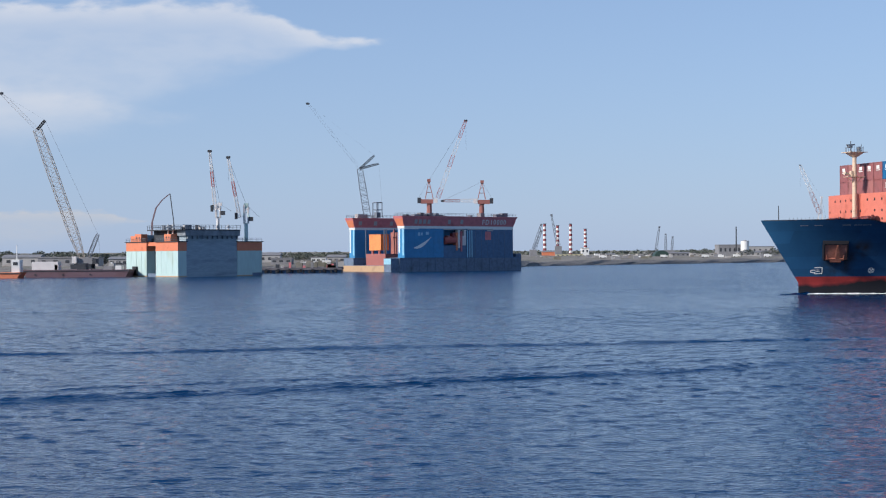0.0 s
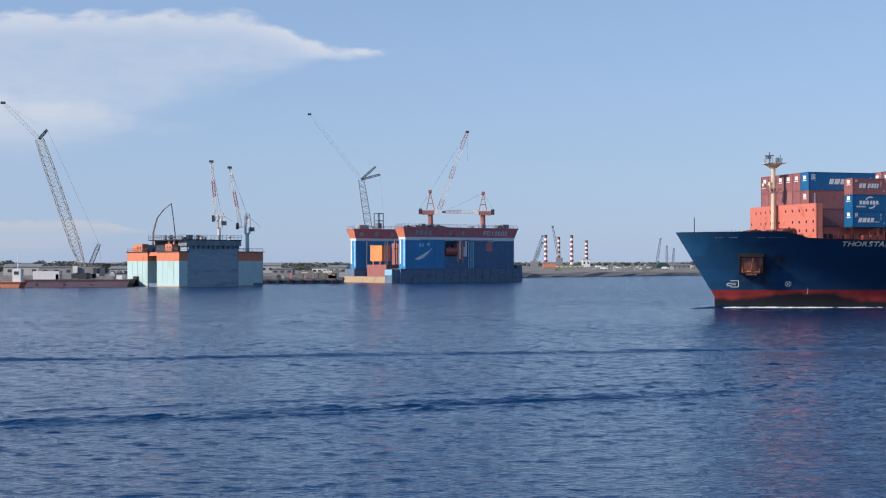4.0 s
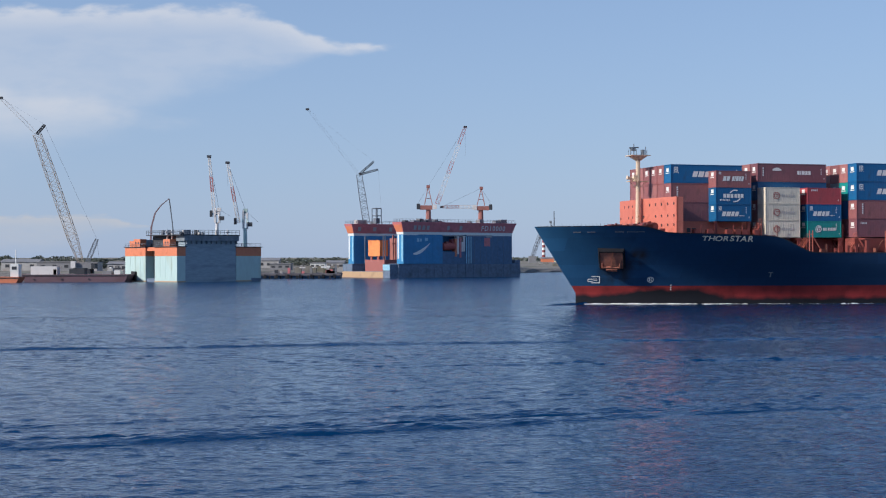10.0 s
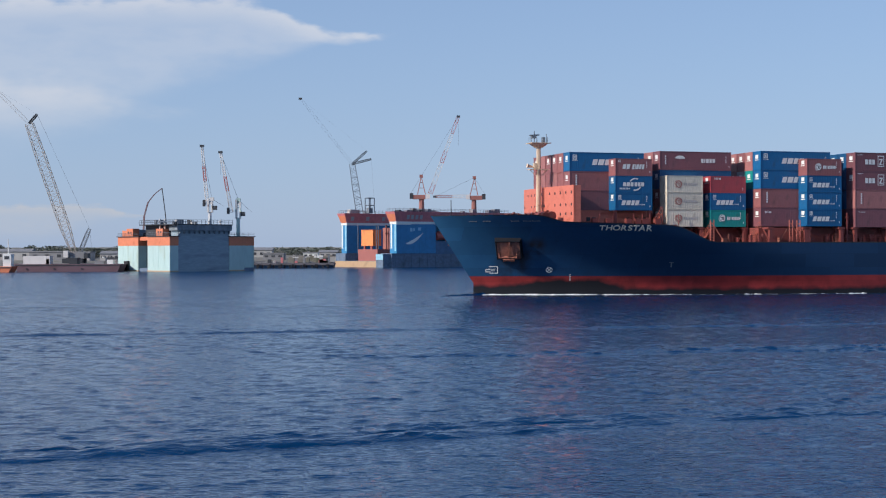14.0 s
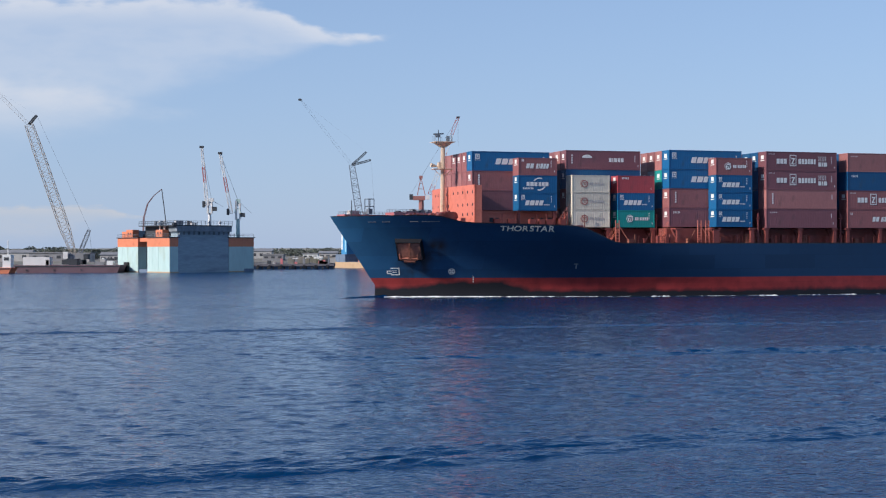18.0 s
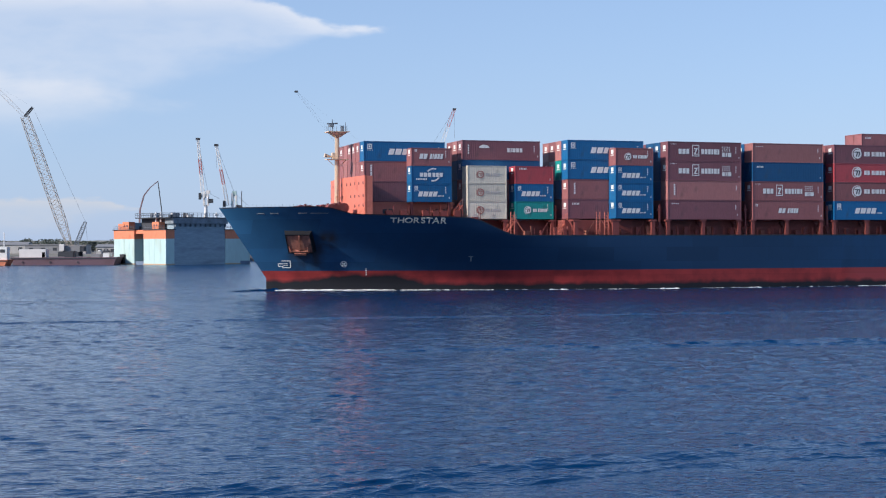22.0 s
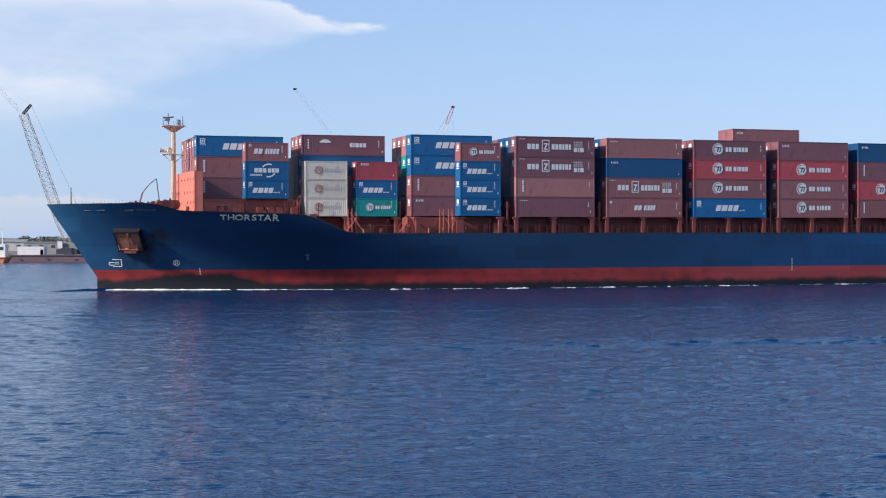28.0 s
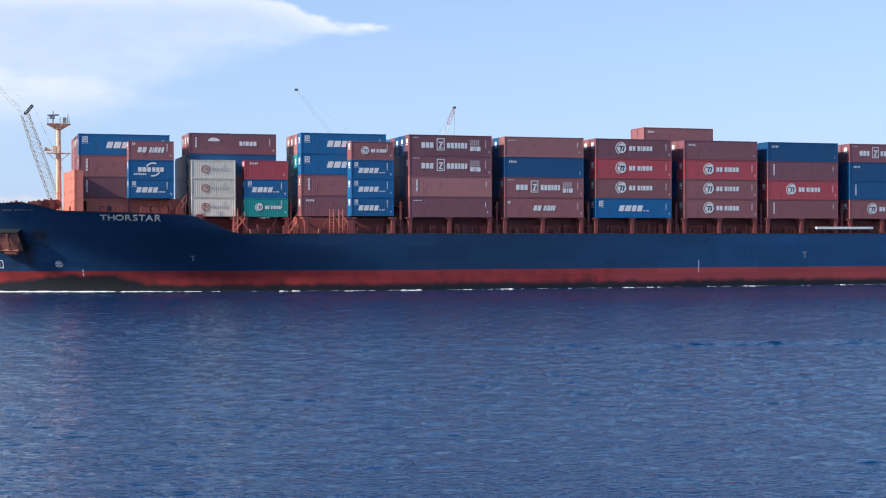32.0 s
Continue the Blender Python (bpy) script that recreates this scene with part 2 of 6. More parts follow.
def lattice(bm, p, q, w0, w1, n, t=0.16, mid=None):
    """A four-chord lattice boom from p to q, tapering from w0 to w1, n bays."""
    p, q = Vector(p), Vector(q)
    d = (q - p).normalized()
    u = Vector((0, 1, 0)) if abs(d.y) < 0.9 else Vector((1, 0, 0))
    u = (u - d * u.dot(d)).normalized()
    v = d.cross(u)
    mid = max(w0, w1) if mid is None else mid

    def ring(k):
        f = k / n
        w = w0 + (mid - w0) * min(1, f / 0.2) if f < 0.2 else (mid + (w1 - mid) * max(0, (f - 0.75) / 0.25))
        c = p.lerp(q, f)
        return [c + (u * a + v * b) * w / 2 for a, b in ((1, 1), (1, -1), (-1, -1), (-1, 1))]
    rings = [ring(k) for k in range(n + 1)]
    for k in range(n):
        for i in range(4):
            j = (i + 1) % 4
            beam(bm, rings[k][i], rings[k + 1][i], t)
            beam(bm, rings[k][i], rings[k + 1][j] if (k + i) % 2 else rings[k][j], t * 0.6)
            if (k + i) % 2 == 0:
                beam(bm, rings[k][j], rings[k + 1][i], t * 0.6)


def cyl(bm, x, y, z0, z1, r0, r1=None, n=16):
    r1 = r0 if r1 is None else r1
    a = [bm.verts.new((x + r0 * math.cos(math.tau * i / n), y + r0 * math.sin(math.tau * i / n), z0)) for i in range(n)]
    b = [bm.verts.new((x + r1 * math.cos(math.tau * i / n), y + r1 * math.sin(math.tau * i / n), z1)) for i in range(n)]
    for i in range(n):
        bm.faces.new((a[i], a[(i + 1) % n], b[(i + 1) % n], b[i]))
    bm.faces.new(a[::-1])
    bm.faces.new(b)


def mesh_of(bm, name, materials, smooth=False):
    bmesh.ops.recalc_face_normals(bm, faces=bm.faces)
    me = bpy.data.meshes.new(name)
    bm.to_mesh(me)
    bm.free()
    for m in materials if isinstance(materials, (list, tuple)) else [materials]:
        me.materials.append(m)
    if smooth:
        me.polygons.foreach_set("use_smooth", [True] * len(me.polygons))
    return me


def part(name, bm, material, parent, label="", m=None, smooth=False):
    ob = new(name, bm if isinstance(bm, bpy.types.Mesh) else mesh_of(bm, name, material, smooth))
    ob.parent = parent
    if m is not None:
        ob.matrix_basis = m
    return tagged(ob, label)


def thing(name, label, category, group="", m=None, kind=""):
    ob = new(name)
    if m is not None:
        ob.matrix_basis = m
    return tagged(ob, label, category, group, kind)


def boxes(*bs):
    bm = bmesh.new()
    for b in bs:
        bx(bm, *b)
    return bm


# ---- the track of the ship: bow along the line, at 17.3 degrees to the view ----
HEAD, OFF = 17.335, 196.72
TRACK = ((0, 119.95), (1, 116.2), (2, 112.35), (3, 108.5), (3.5, 106.55), (5.5, 98.75), (8, 88.9), (10, 81.0), (12, 73.15), (14, 65.4), (17, 53.9),
         (19, 46.0), (21, 38.1), (23, 30.18), (25, 22.3), (28, 10.38), (30, 2.37), (32, -5.7))
ca, sa = math.cos(radians(HEAD)), math.sin(radians(HEAD))


def ship_pose(s):
    return pose(s * ca - OFF * sa, s * sa + OFF * ca, 0, 0, 0, HEAD)


CARGO = []   # things that ride on the ship, with their places on it
# ---- water ----
def water_material():
    m = bpy.data.materials.new("sea_water")
    m.use_nodes = True
    nt = m.node_tree
    n, l = nt.nodes, nt.links
    bs = n["Principled BSDF"]
    bs.inputs["Base Color"].default_value = (0.0005, 0.03, 0.098, 1)
    bs.inputs["IOR"].default_value = 1.33
    bs.inputs["Specular IOR Level"].default_value = 0.5
    geo = n.new("ShaderNodeTexCoord")
    prev = None
    # open water further off is rougher: the relief grows with the distance from the quay
    sep = n.new("ShaderNodeSeparateXYZ")
    l.new(geo.outputs["Object"], sep.inputs[0])
    rr = n.new("ShaderNodeMapRange")
    for i, q in enumerate((60, 320, 0.06, 0.17)):
        rr.inputs[1 + i].default_value = q
    l.new(sep.outputs["Y"], rr.inputs[0])
    l.new(rr.outputs[0], bs.inputs["Roughness"])
    # long chop, short chop and ripples, each stretched across the wind
    for scale, stretch, dist, detail, rz, near in ((0.45, 2.4, 0.5, 3, -12, 0.04), (1.7, 2.0, 0.34, 3, 10, 0.12), (4.2, 1.6, 0.08, 3, 12, 0.9)):
        mp = n.new("ShaderNodeMapping")
        mp.inputs["Rotation"].default_value = (0, 0, radians(rz))
        mp.inputs["Scale"].default_value = (1 / stretch, 1, 1)
        l.new(geo.outputs["Object"], mp.inputs[0])
        t = n.new("ShaderNodeTexNoise")
        t.inputs["Scale"].default_value, t.inputs["Detail"].default_value = scale, detail
        t.inputs["Distortion"].default_value = 0.4
        l.new(mp.outputs[0], t.inputs["Vector"])
        b = n.new("ShaderNodeBump")
        b.inputs["Distance"].default_value = dist
        r = n.new("ShaderNodeMapRange")
        r.interpolation_type = "SMOOTHSTEP"
        for i, q in enumerate((90, 400, near, 1.0)):
            r.inputs[1 + i].default_value = q
        l.new(sep.outputs["Y"], r.inputs[0])
        l.new(r.outputs[0], b.inputs["Strength"])
        l.new(t.outputs["Fac"], b.inputs["Height"])
        if prev:
            l.new(prev, b.inputs["Normal"])
        prev = b.outputs[0]
    l.new(prev, bs.inputs["Normal"])
    return m


M["water"] = water_material()


WAVES = []     # short ripples and steeper wavelets: wave vector, phase, height, way, how far they come in patches
wr = random.Random(12)
for i in range(64):
    lam = 0.3 * (2.2 / 0.3) ** (i / 63) * wr.uniform(0.93, 1.07)
    steep = 0.36 < lam < 1.0
    way = radians(-80 + wr.gauss(0, 24 if steep else 40))
    slope = 0.038 * math.exp(-(math.log(lam / 0.5) / 0.36) ** 2) if steep else 0.012
    k = math.tau / lam
    WAVES.append((k * math.cos(way), k * math.sin(way), wr.uniform(0, math.tau), slope / k, math.cos(way), math.sin(way), steep))
PATCHES = []   # the wavelets gather in patches a few metres across, with smooth water between
for i in range(14):
    k, way = math.tau / wr.uniform(0.7, 3.2), wr.uniform(0, math.tau)
    PATCHES.append((0.5 * k * math.cos(way), k * math.sin(way), wr.uniform(0, math.tau)))


def chop(x, y, least=0.0):
    """Wind waves: how far the water at (x, y) is pushed sideways and up."""
    dx, dy, dz = np.zeros_like(x), np.zeros_like(x), np.zeros_like(x)
    gust = 0.9 + 0.3 * np.sin(x * 0.05 + 0.7 * np.sin(y * 0.04)) * np.sin(y * 0.09 + 0.4 + 0.6 * np.sin(x * 0.03))
    patch = sum(np.sin(px * x + py * y + ph) for px, py, ph in PATCHES) / math.sqrt(len(PATCHES) / 2)
    patch = np.clip(0.55 + 0.5 * patch, 0.12, 1.8)
    for kx, ky, ph, amp, cx, cy, steep in WAVES:
        if math.hypot(kx, ky) * least > math.tau:
            continue
        f = kx * x + ky * y + ph
        a = amp * patch if steep else amp
        s, c = np.sin(f) * a, np.cos(f) * a
        dz += s
        dx += cx * c
        dy += cy * c
    return dx * gust * 1.6, dy * gust * 1.6, dz * gust


def sheet(xs, ys, fade, s=1.0):
    x, y = np.meshgrid(xs, ys)
    dx, dy, dz = [c * s for c in chop(x / s, y / s, 3.2 * (xs[1] - xs[0]) / s)]
    f = fade(x, y)
    v = np.stack([x + dx * f, y + dy * f, dz * f], -1).reshape(-1, 3)
    n, m = len(ys), len(xs)
    q = np.arange(n * m).reshape(n, m)
    return v, np.stack([q[:-1, :-1], q[:-1, 1:], q[1:, 1:], q[1:, :-1]], -1).reshape(-1, 4)


def mesh_from(name, pieces, material):
    verts, quads, o = [], [], 0
    for v, q in pieces:
        verts.append(v)
        quads.append(q + o)
        o += len(v)
    v, q = np.concatenate(verts).astype(np.float32), np.concatenate(quads).astype(np.int32)
    me = bpy.data.meshes.new(name)
    me.vertices.add(len(v))
    me.vertices.foreach_set("co", v.ravel())
    me.loops.add(q.size)
    me.loops.foreach_set("vertex_index", q.ravel())
    me.polygons.add(len(q))
    me.polygons.foreach_set("loop_start", np.arange(0, q.size, 4, dtype=np.int32))
    me.polygons.foreach_set("use_smooth", np.ones(len(q), dtype=bool))
    me.update(calc_edges=True)
    me.materials.append(material)
    return me


def build_water():
    """One sheet to the horizon: open water in waves, coarser further off, calm at the far edges."""
    def whole(x, y):
        return np.ones_like(x)

    def edge(x, y):
        return 0.4 * np.clip((600 - y) / 200, 0, 1) * np.clip((260 - np.abs(x)) / 80, 0, 1)
    pieces = [sheet(np.linspace(-27, 27, 601), np.linspace(34, 66, 357), whole),
              sheet(np.linspace(-42, 42, 701), np.linspace(66, 110, 367), whole),
              sheet(np.linspace(-64, 64, 801), np.linspace(110, 182, 400), whole),
              sheet(np.linspace(-98, 98, 501), np.linspace(182, 280, 230), lambda x, y: 0.75 + 0 * x, 1.8),
              sheet(np.linspace(-260, 260, 326), np.linspace(280, 620, 214), edge, 4.5)]
    flat = lambda x0, x1, y0, y1, z: (np.array([(x0, y0, z), (x1, y0, z), (x1, y1, z), (x0, y1, z)], float), np.array([[0, 1, 2, 3]]))
    bands = ((27, 34, 66), (42, 66, 110), (64, 110, 182), (98, 182, 280), (260, 280, 620))
    for x0, x1, y0, y1 in ((-6000, 6000, -6000, 34), (-6000, 6000, 620, 6000), *[(-6000, -w, y0, y1) for w, y0, y1 in bands], *[(w, 6000, y0, y1) for w, y0, y1 in bands]):
        pieces.append(flat(x0, x1, y0, y1, 0.0))
    pieces.append(flat(-300, 300, 20, 640, -0.7))
    ob = new("water", mesh_from("water", pieces, M["water"]))
    return tagged(ob, "dark blue choppy harbour water", "water", kind="structure")


WATER = build_water()


# long low swells from passing boats
def build_swell(length, width, height, seed, rough=1.5):
    rnd = random.Random(seed)
    ph = [rnd.uniform(0, 6.28) for _ in range(6)]
    xs, vs = np.arange(-length / 2, length / 2, 0.1), np.linspace(-1, 1, max(17, int(width / 0.08)))
    x, v = np.meshgrid(xs, vs)
    fade = np.sqrt(np.clip(np.cos(math.pi * x / length), 0, 1))
    h = height * fade * (1 + 0.14 * np.sin(x * 0.21 + ph[0]) + 0.12 * np.sin(x * 0.53 + ph[1]) + 0.16 * np.sin(x * 1.3 + 1.5 * v + ph[5]))
    mid = 0.7 * np.sin(x * 0.06 + ph[2]) + 0.3 * np.sin(x * 0.24 + ph[3])
    y = mid + v * width / 2 * (1 + 0.2 * np.sin(x * 0.35 + ph[4]))
    dx, dy, dz = chop(x + 37 * seed, y + 11 * seed)
    z = h * (0.5 + 0.5 * np.cos(math.pi * v)) + dz * (1 - v ** 4) * rough - 0.3 * v ** 4
    n, m = x.shape
    q = np.arange(n * m).reshape(n, m)
    quads = np.stack([q[:-1, :-1], q[:-1, 1:], q[1:, 1:], q[1:, :-1]], -1).reshape(-1, 4)
    ob = new("swell", mesh_from("swell", [(np.stack([x + dx, y + dy, z], -1).reshape(-1, 3), quads)], M["water"]))
    return tagged(ob, "long low wake wave rolling over blue water", "wave", "wake waves", "stuff")


SWELLS = []   # object, then its place at the start and its drift, metres a second
for length, width, height, seed, x, y, rz, vx, vy, *rough in (
        (110, 4.4, 0.19, 1, 0, 80, 26, 0, -1.62), (90, 2.6, 0.04, 2, 2, 86.5, 25, 0, -1.62), (70, 3.2, 0.16, 3, -6, 74, 25, 0, -1.62),
        (170, 4.2, 0.15, 4, -8, 107.5, 13, 0, 1.2), (90, 7.0, 0.19, 5, 36, 106, 13, 0, -0.15, 3.0)):
    SWELLS.append((build_swell(length, width, height, seed, *rough), x, y, rz, vx, vy))


# ---- cloud ----
def cloud_material(name, seed, strength, soft):
    m = bpy.data.materials.new(name)
    m.use_nodes = True
    nt = m.node_tree
    n, l = nt.nodes, nt.links
    n.remove(n["Principled BSDF"])
    tc = n.new("ShaderNodeTexCoord")
    sep = n.new("ShaderNodeSeparateXYZ")
    l.new(tc.outputs["Object"], sep.inputs[0])

    def math_(op, a, b=None, c=None):
        x = n.new("ShaderNodeMath")
        x.operation = op
        for i, v in enumerate((a, b, c)):
            if v is None:
                continue
            if isinstance(v, (int, float)):
                x.inputs[i].default_value = v
            else:
                l.new(v, x.inputs[i])
        return x.outputs[0]

    def rng(v, a, b, c, d, smooth=True):
        r = n.new("ShaderNodeMapRange")
        r.interpolation_type = "SMOOTHSTEP" if smooth else "LINEAR"
        for i, q in enumerate((a, b, c, d)):
            r.inputs[1 + i].default_value = q
        l.new(v, r.inputs[0])
        return r.outputs[0]
    mp = n.new("ShaderNodeMapping")
    mp.inputs["Location"].default_value = (seed * 3.1, seed, 0)
    mp.inputs["Scale"].default_value = (1, 1, 2.6)
    l.new(tc.outputs["Object"], mp.inputs[0])
    no = n.new("ShaderNodeTexNoise")
    no.inputs["Scale"].default_value, no.inputs["Detail"].default_value = 0.0085, 8
    l.new(mp.outputs[0], no.inputs["Vector"])
    wob = math_("SUBTRACT", no.outputs["Fac"], 0.5)
    x = sep.outputs["X"]       # 0 at the tail's tip, negative into the body
    z = sep.outputs["Z"]
    top = math_("MULTIPLY_ADD", wob, 90, rng(x, -480, -110, 108, 12))
    bot = math_("MULTIPLY_ADD", wob, -60, rng(x, -1000, -60, -270, -10))
    up = rng(math_("SUBTRACT", top, z), -6 * soft, 26 * soft, 0, 1)
    down = rng(math_("DIVIDE", math_("SUBTRACT", z, bot), rng(x, -650, -80, 110 * soft, 22 * soft)), -0.2, 1.0, 0, 1)
    rim_top = rng(math_("SUBTRACT", top, z), 15 * soft, 85 * soft, 1.0, 0.5)
    tip = rng(x, 10, -50, 0, 1)
    fac = math_("MULTIPLY", math_("MULTIPLY", up, down), tip)
    fac = math_("MULTIPLY", fac, rim_top)
    fac = math_("MULTIPLY", fac, rng(no.outputs["Fac"], 0.25, 0.65, 0.72, 1.0))
    em = n.new("ShaderNodeEmission")
    em.inputs["Color"].default_value = (1.0, 0.97, 0.93, 1)
    em.inputs["Strength"].default_value = strength
    tr = n.new("ShaderNodeBsdfTransparent")
    mx = n.new("ShaderNodeMixShader")
    l.new(math_("MULTIPLY", fac, 0.72), mx.inputs[0])
    l.new(tr.outputs[0], mx.inputs[1])
    l.new(em.outputs[0], mx.inputs[2])
    l.new(mx.outputs[0], n["Material Output"].inputs[0])
    return m


def build_cloud(name, seed, strength, soft, x0, x1, z0, z1):
    bm = bmesh.new()
    g = [[bm.verts.new((x0 + (x1 - x0) * j / 30, 60 * math.sin(j * 0.4) * math.cos(i * 0.7), z0 + (z1 - z0) * i / 10)) for j in range(31)]
         for i in range(11)]
    for i in range(10):
        for j in range(30):
            bm.faces.new((g[i][j], g[i][j + 1], g[i + 1][j + 1], g[i + 1][j]))
    ob = new(name, mesh_of(bm, name, cloud_material(name, seed, strength, soft), True))
    ob.visible_shadow = False
    return tagged(ob, "soft white sunlit cloud in a pale blue sky", "cloud", kind="structure")


CLOUD = build_cloud("cloud", 2.0, 0.78, 1.0, -2600, 60, -420, 330)
WISP = build_cloud("cloud", 7.0, 0.75, 3.2, -1500, 60, -300, 200)
STREAK = build_cloud("cloud", 11.0, 0.6, 1.6, -1500, 60, -300, 200)
STREAK.scale = (0.36, 1, 0.3)

# ---- land ----
M["soil"] = mat("soil", (0.26, 0.235, 0.205), 0.9, grain=0.6, var=0.35, stain=0.8, stain_col=(0.06, 0.075, 0.035), stain_scale=0.05, bump=0.1)
M["stone"] = mat("stone", (0.2, 0.19, 0.18), 0.9, grain=0.8, var=0.5, stain=0.4, stain_col=(0.03, 0.035, 0.03), stain_scale=0.3, bump=0.2)
M["quay"] = mat("quay", (0.13, 0.125, 0.14), 0.85, grain=0.7, var=0.4, bump=0.1)
M["leaf"] = mat("leaf", (0.105, 0.12, 0.095), 0.8, grain=1.2, var=0.45, bump=0.1)
M["shed"] = mat("shed", (0.42, 0.41, 0.4), 0.7, var=0.2, stain=0.3, stain_col=(0.25, 0.18, 0.14), stain_scale=0.2)
M["shed_dark"] = mat("shed_dark", (0.24, 0.24, 0.25), 0.7, var=0.25)
M["pale_yellow"] = mat("pale_yellow", (0.62, 0.58, 0.36), 0.7)
M["mint"] = mat("mint", (0.47, 0.62, 0.6), 0.5, grain=1.0, var=0.08, stain=0.25, stain_col=(0.35, 0.42, 0.34), stain_scale=0.25, streak=0.3)
M["d_orange"] = mat("dock_orange", (0.68, 0.22, 0.11), 0.55, grain=1, var=0.12, stain=0.2, stain_col=(0.45, 0.12, 0.06), stain_scale=0.3)
M["d_grey"] = mat("dock_grey", (0.3, 0.38, 0.44), 0.7, grain=0.5, var=0.2, stain=0.5, stain_col=(0.15, 0.19, 0.23), stain_scale=0.1, streak=5)
M["d_blue"] = mat("dock_blue", (0.045, 0.235, 0.47), 0.5, grain=0.8, var=0.16, stain=0.4, stain_col=(0.05, 0.16, 0.3), stain_scale=0.15)
M["d_pale"] = mat("dock_pale_blue", (0.3, 0.55, 0.68), 0.5, grain=0.8, var=0.14)
M["d_navy"] = mat("dock_navy", (0.085, 0.16, 0.28), 0.6, grain=0.8, var=0.25, stain=0.6, stain_col=(0.075, 0.12, 0.19), stain_scale=0.22)
M["d_red"] = mat("dock_red", (0.6, 0.19, 0.2), 0.55, grain=0.8, var=0.16, stain=0.2, stain_col=(0.22, 0.05, 0.05), stain_scale=0.2)
M["weed"] = mat("weed", (0.15, 0.2, 0.28), 0.8, grain=0.9, var=0.35, stain=0.5, stain_col=(0.075, 0.1, 0.13), stain_scale=0.2)
M["sand_paint"] = mat("sand_paint", (0.5, 0.34, 0.2), 0.6, var=0.15, stain=0.4, stain_col=(0.25, 0.16, 0.1), stain_scale=0.3)
M["keel_orange"] = mat("keel_orange", (0.8, 0.29, 0.09), 0.55, grain=1, var=0.15, stain=0.3, stain_col=(0.5, 0.16, 0.06), stain_scale=0.3)
M["d_top"] = mat("dock_top", (0.19, 0.22, 0.25), 0.7, grain=0.8, var=0.3)
M["pump_grey"] = mat("pump_grey", (0.2, 0.13, 0.14), 0.5)
M["chimney_red"] = mat("chimney_red", (0.24, 0.055, 0.06), 0.7)
M["dome"] = mat("dome", (0.03, 0.06, 0.05), 0.6)
M["crane_white"] = mat("crane_white", (0.7, 0.68, 0.66), 0.5)
M["crane_red"] = mat("crane_red", (0.42, 0.1, 0.08), 0.5)
M["crane_yellow"] = mat("crane_yellow", (0.36, 0.31, 0.26), 0.55)
M["crane_grey"] = mat("crane_grey", (0.16, 0.18, 0.21), 0.55)
M["crane_brick"] = mat("crane_brick", (0.34, 0.14, 0.115), 0.55)
M["pump_red"] = mat("pump_red", (0.36, 0.13, 0.11), 0.5)
M["barge_red"] = mat("barge_red", (0.16, 0.095, 0.115), 0.6, stain=0.5, stain_col=(0.1, 0.05, 0.05), stain_scale=0.2)


def build_land():
    """The far bank: a stony slope at the water's edge and rough ground behind it."""
    line = [(-900, 560), (-420, 520), (-160, 499), (-108.5, 499), (-84, 585), (-40, 630), (36, 760), (54, 822), (130, 905), (237, 1016), (420, 1150), (900, 1500),
            (2500, 2200)]
    pts = []
    for (x0, y0), (x1, y1) in zip(line, line[1:]):
        k = max(2, int(math.hypot(x1 - x0, y1 - y0) / 12))
        k = min(k, 40)
        pts += [(x0 + (x1 - x0) * i / k, y0 + (y1 - y0) * i / k) for i in range(k)]
    pts.append(line[-1])
    bm = bmesh.new()
    rnd = random.Random(5)
    offs = [(0, -1.5), (1.5, 0.4), (4, 1.6), (8, 2.6), (40, 3.0), (120, 3.4), (350, 4.2), (900, 6.0), (2600, 14)]
    grid = []
    for x, y in pts:
        grid.append([bm.verts.new((x + (rnd.uniform(-1.2, 1.2) if 0 < o < 10 else 0) - 0.18 * o, y + o + rnd.uniform(-0.8, 0.8),
                                   z + (rnd.uniform(-0.4, 0.5) if o > 1 else 0))) for o, z in offs])
    for a, b in zip(grid, grid[1:]):
        for j in range(len(offs) - 1):
            f = bm.faces.new((a[j], b[j], b[j + 1], a[j + 1]))
            f.material_index = 1 if j < 3 else 0
    ob = new("ground", mesh_of(bm, "ground", [M["soil"], M["stone"]], False))
    return tagged(ob, "rough brown and green shore ground with a stony bank", "ground", kind="structure")


build_land()
# ---- the container ship ----
MID, HALF = 14.6, 14.6


def stem(z):
    return -0.2 + (12 - max(z, 1.8)) * 0.67


def half(a, z):
    """Half breadth of the hull at a metres from the bow and height z: a fine entry below, flared above."""
    zz = max(0.0, min(z, 12.0)) / 12
    x = max(0.0, min(1.0, (a - stem(z)) / (62 - 32 * zz ** 1.4)))
    return HALF * (1 - (1 - x) ** (1.6 + 1.15 * zz * zz))


def top_of(a):
    return float(np.interp(a, [0, 12.8, 14.5, 16.7, 32.7, 34.8, 39.1, 40.1, 170], [12.0, 12.0, 11.55, 10.95, 10.5, 10.05, 8.1, 7.95, 7.95]))


def port(a, z, out=0.0):
    """A point on the hull's side that faces the camera, out metres proud of it."""
    return Vector((a, MID - half(a, z) - out, z))


def on_hull(a, z, out=0.02):
    """A frame on that side: x along the hull, y up it, z outwards."""
    p = port(a, z)
    tx = (port(a + 0.3, z) - port(a - 0.3, z)).normalized()
    ty = (port(a, z + 0.3) - port(a, z - 0.3)).normalized()
    tz = tx.cross(ty).normalized()
    ty = tz.cross(tx)
    r = Matrix((tx, ty, tz)).transposed().to_4x4()
    return Matrix.Translation(p + tz * out) @ r


SHIP = thing("container_ship", "large blue container ship with red boot-topping under way", "ship")


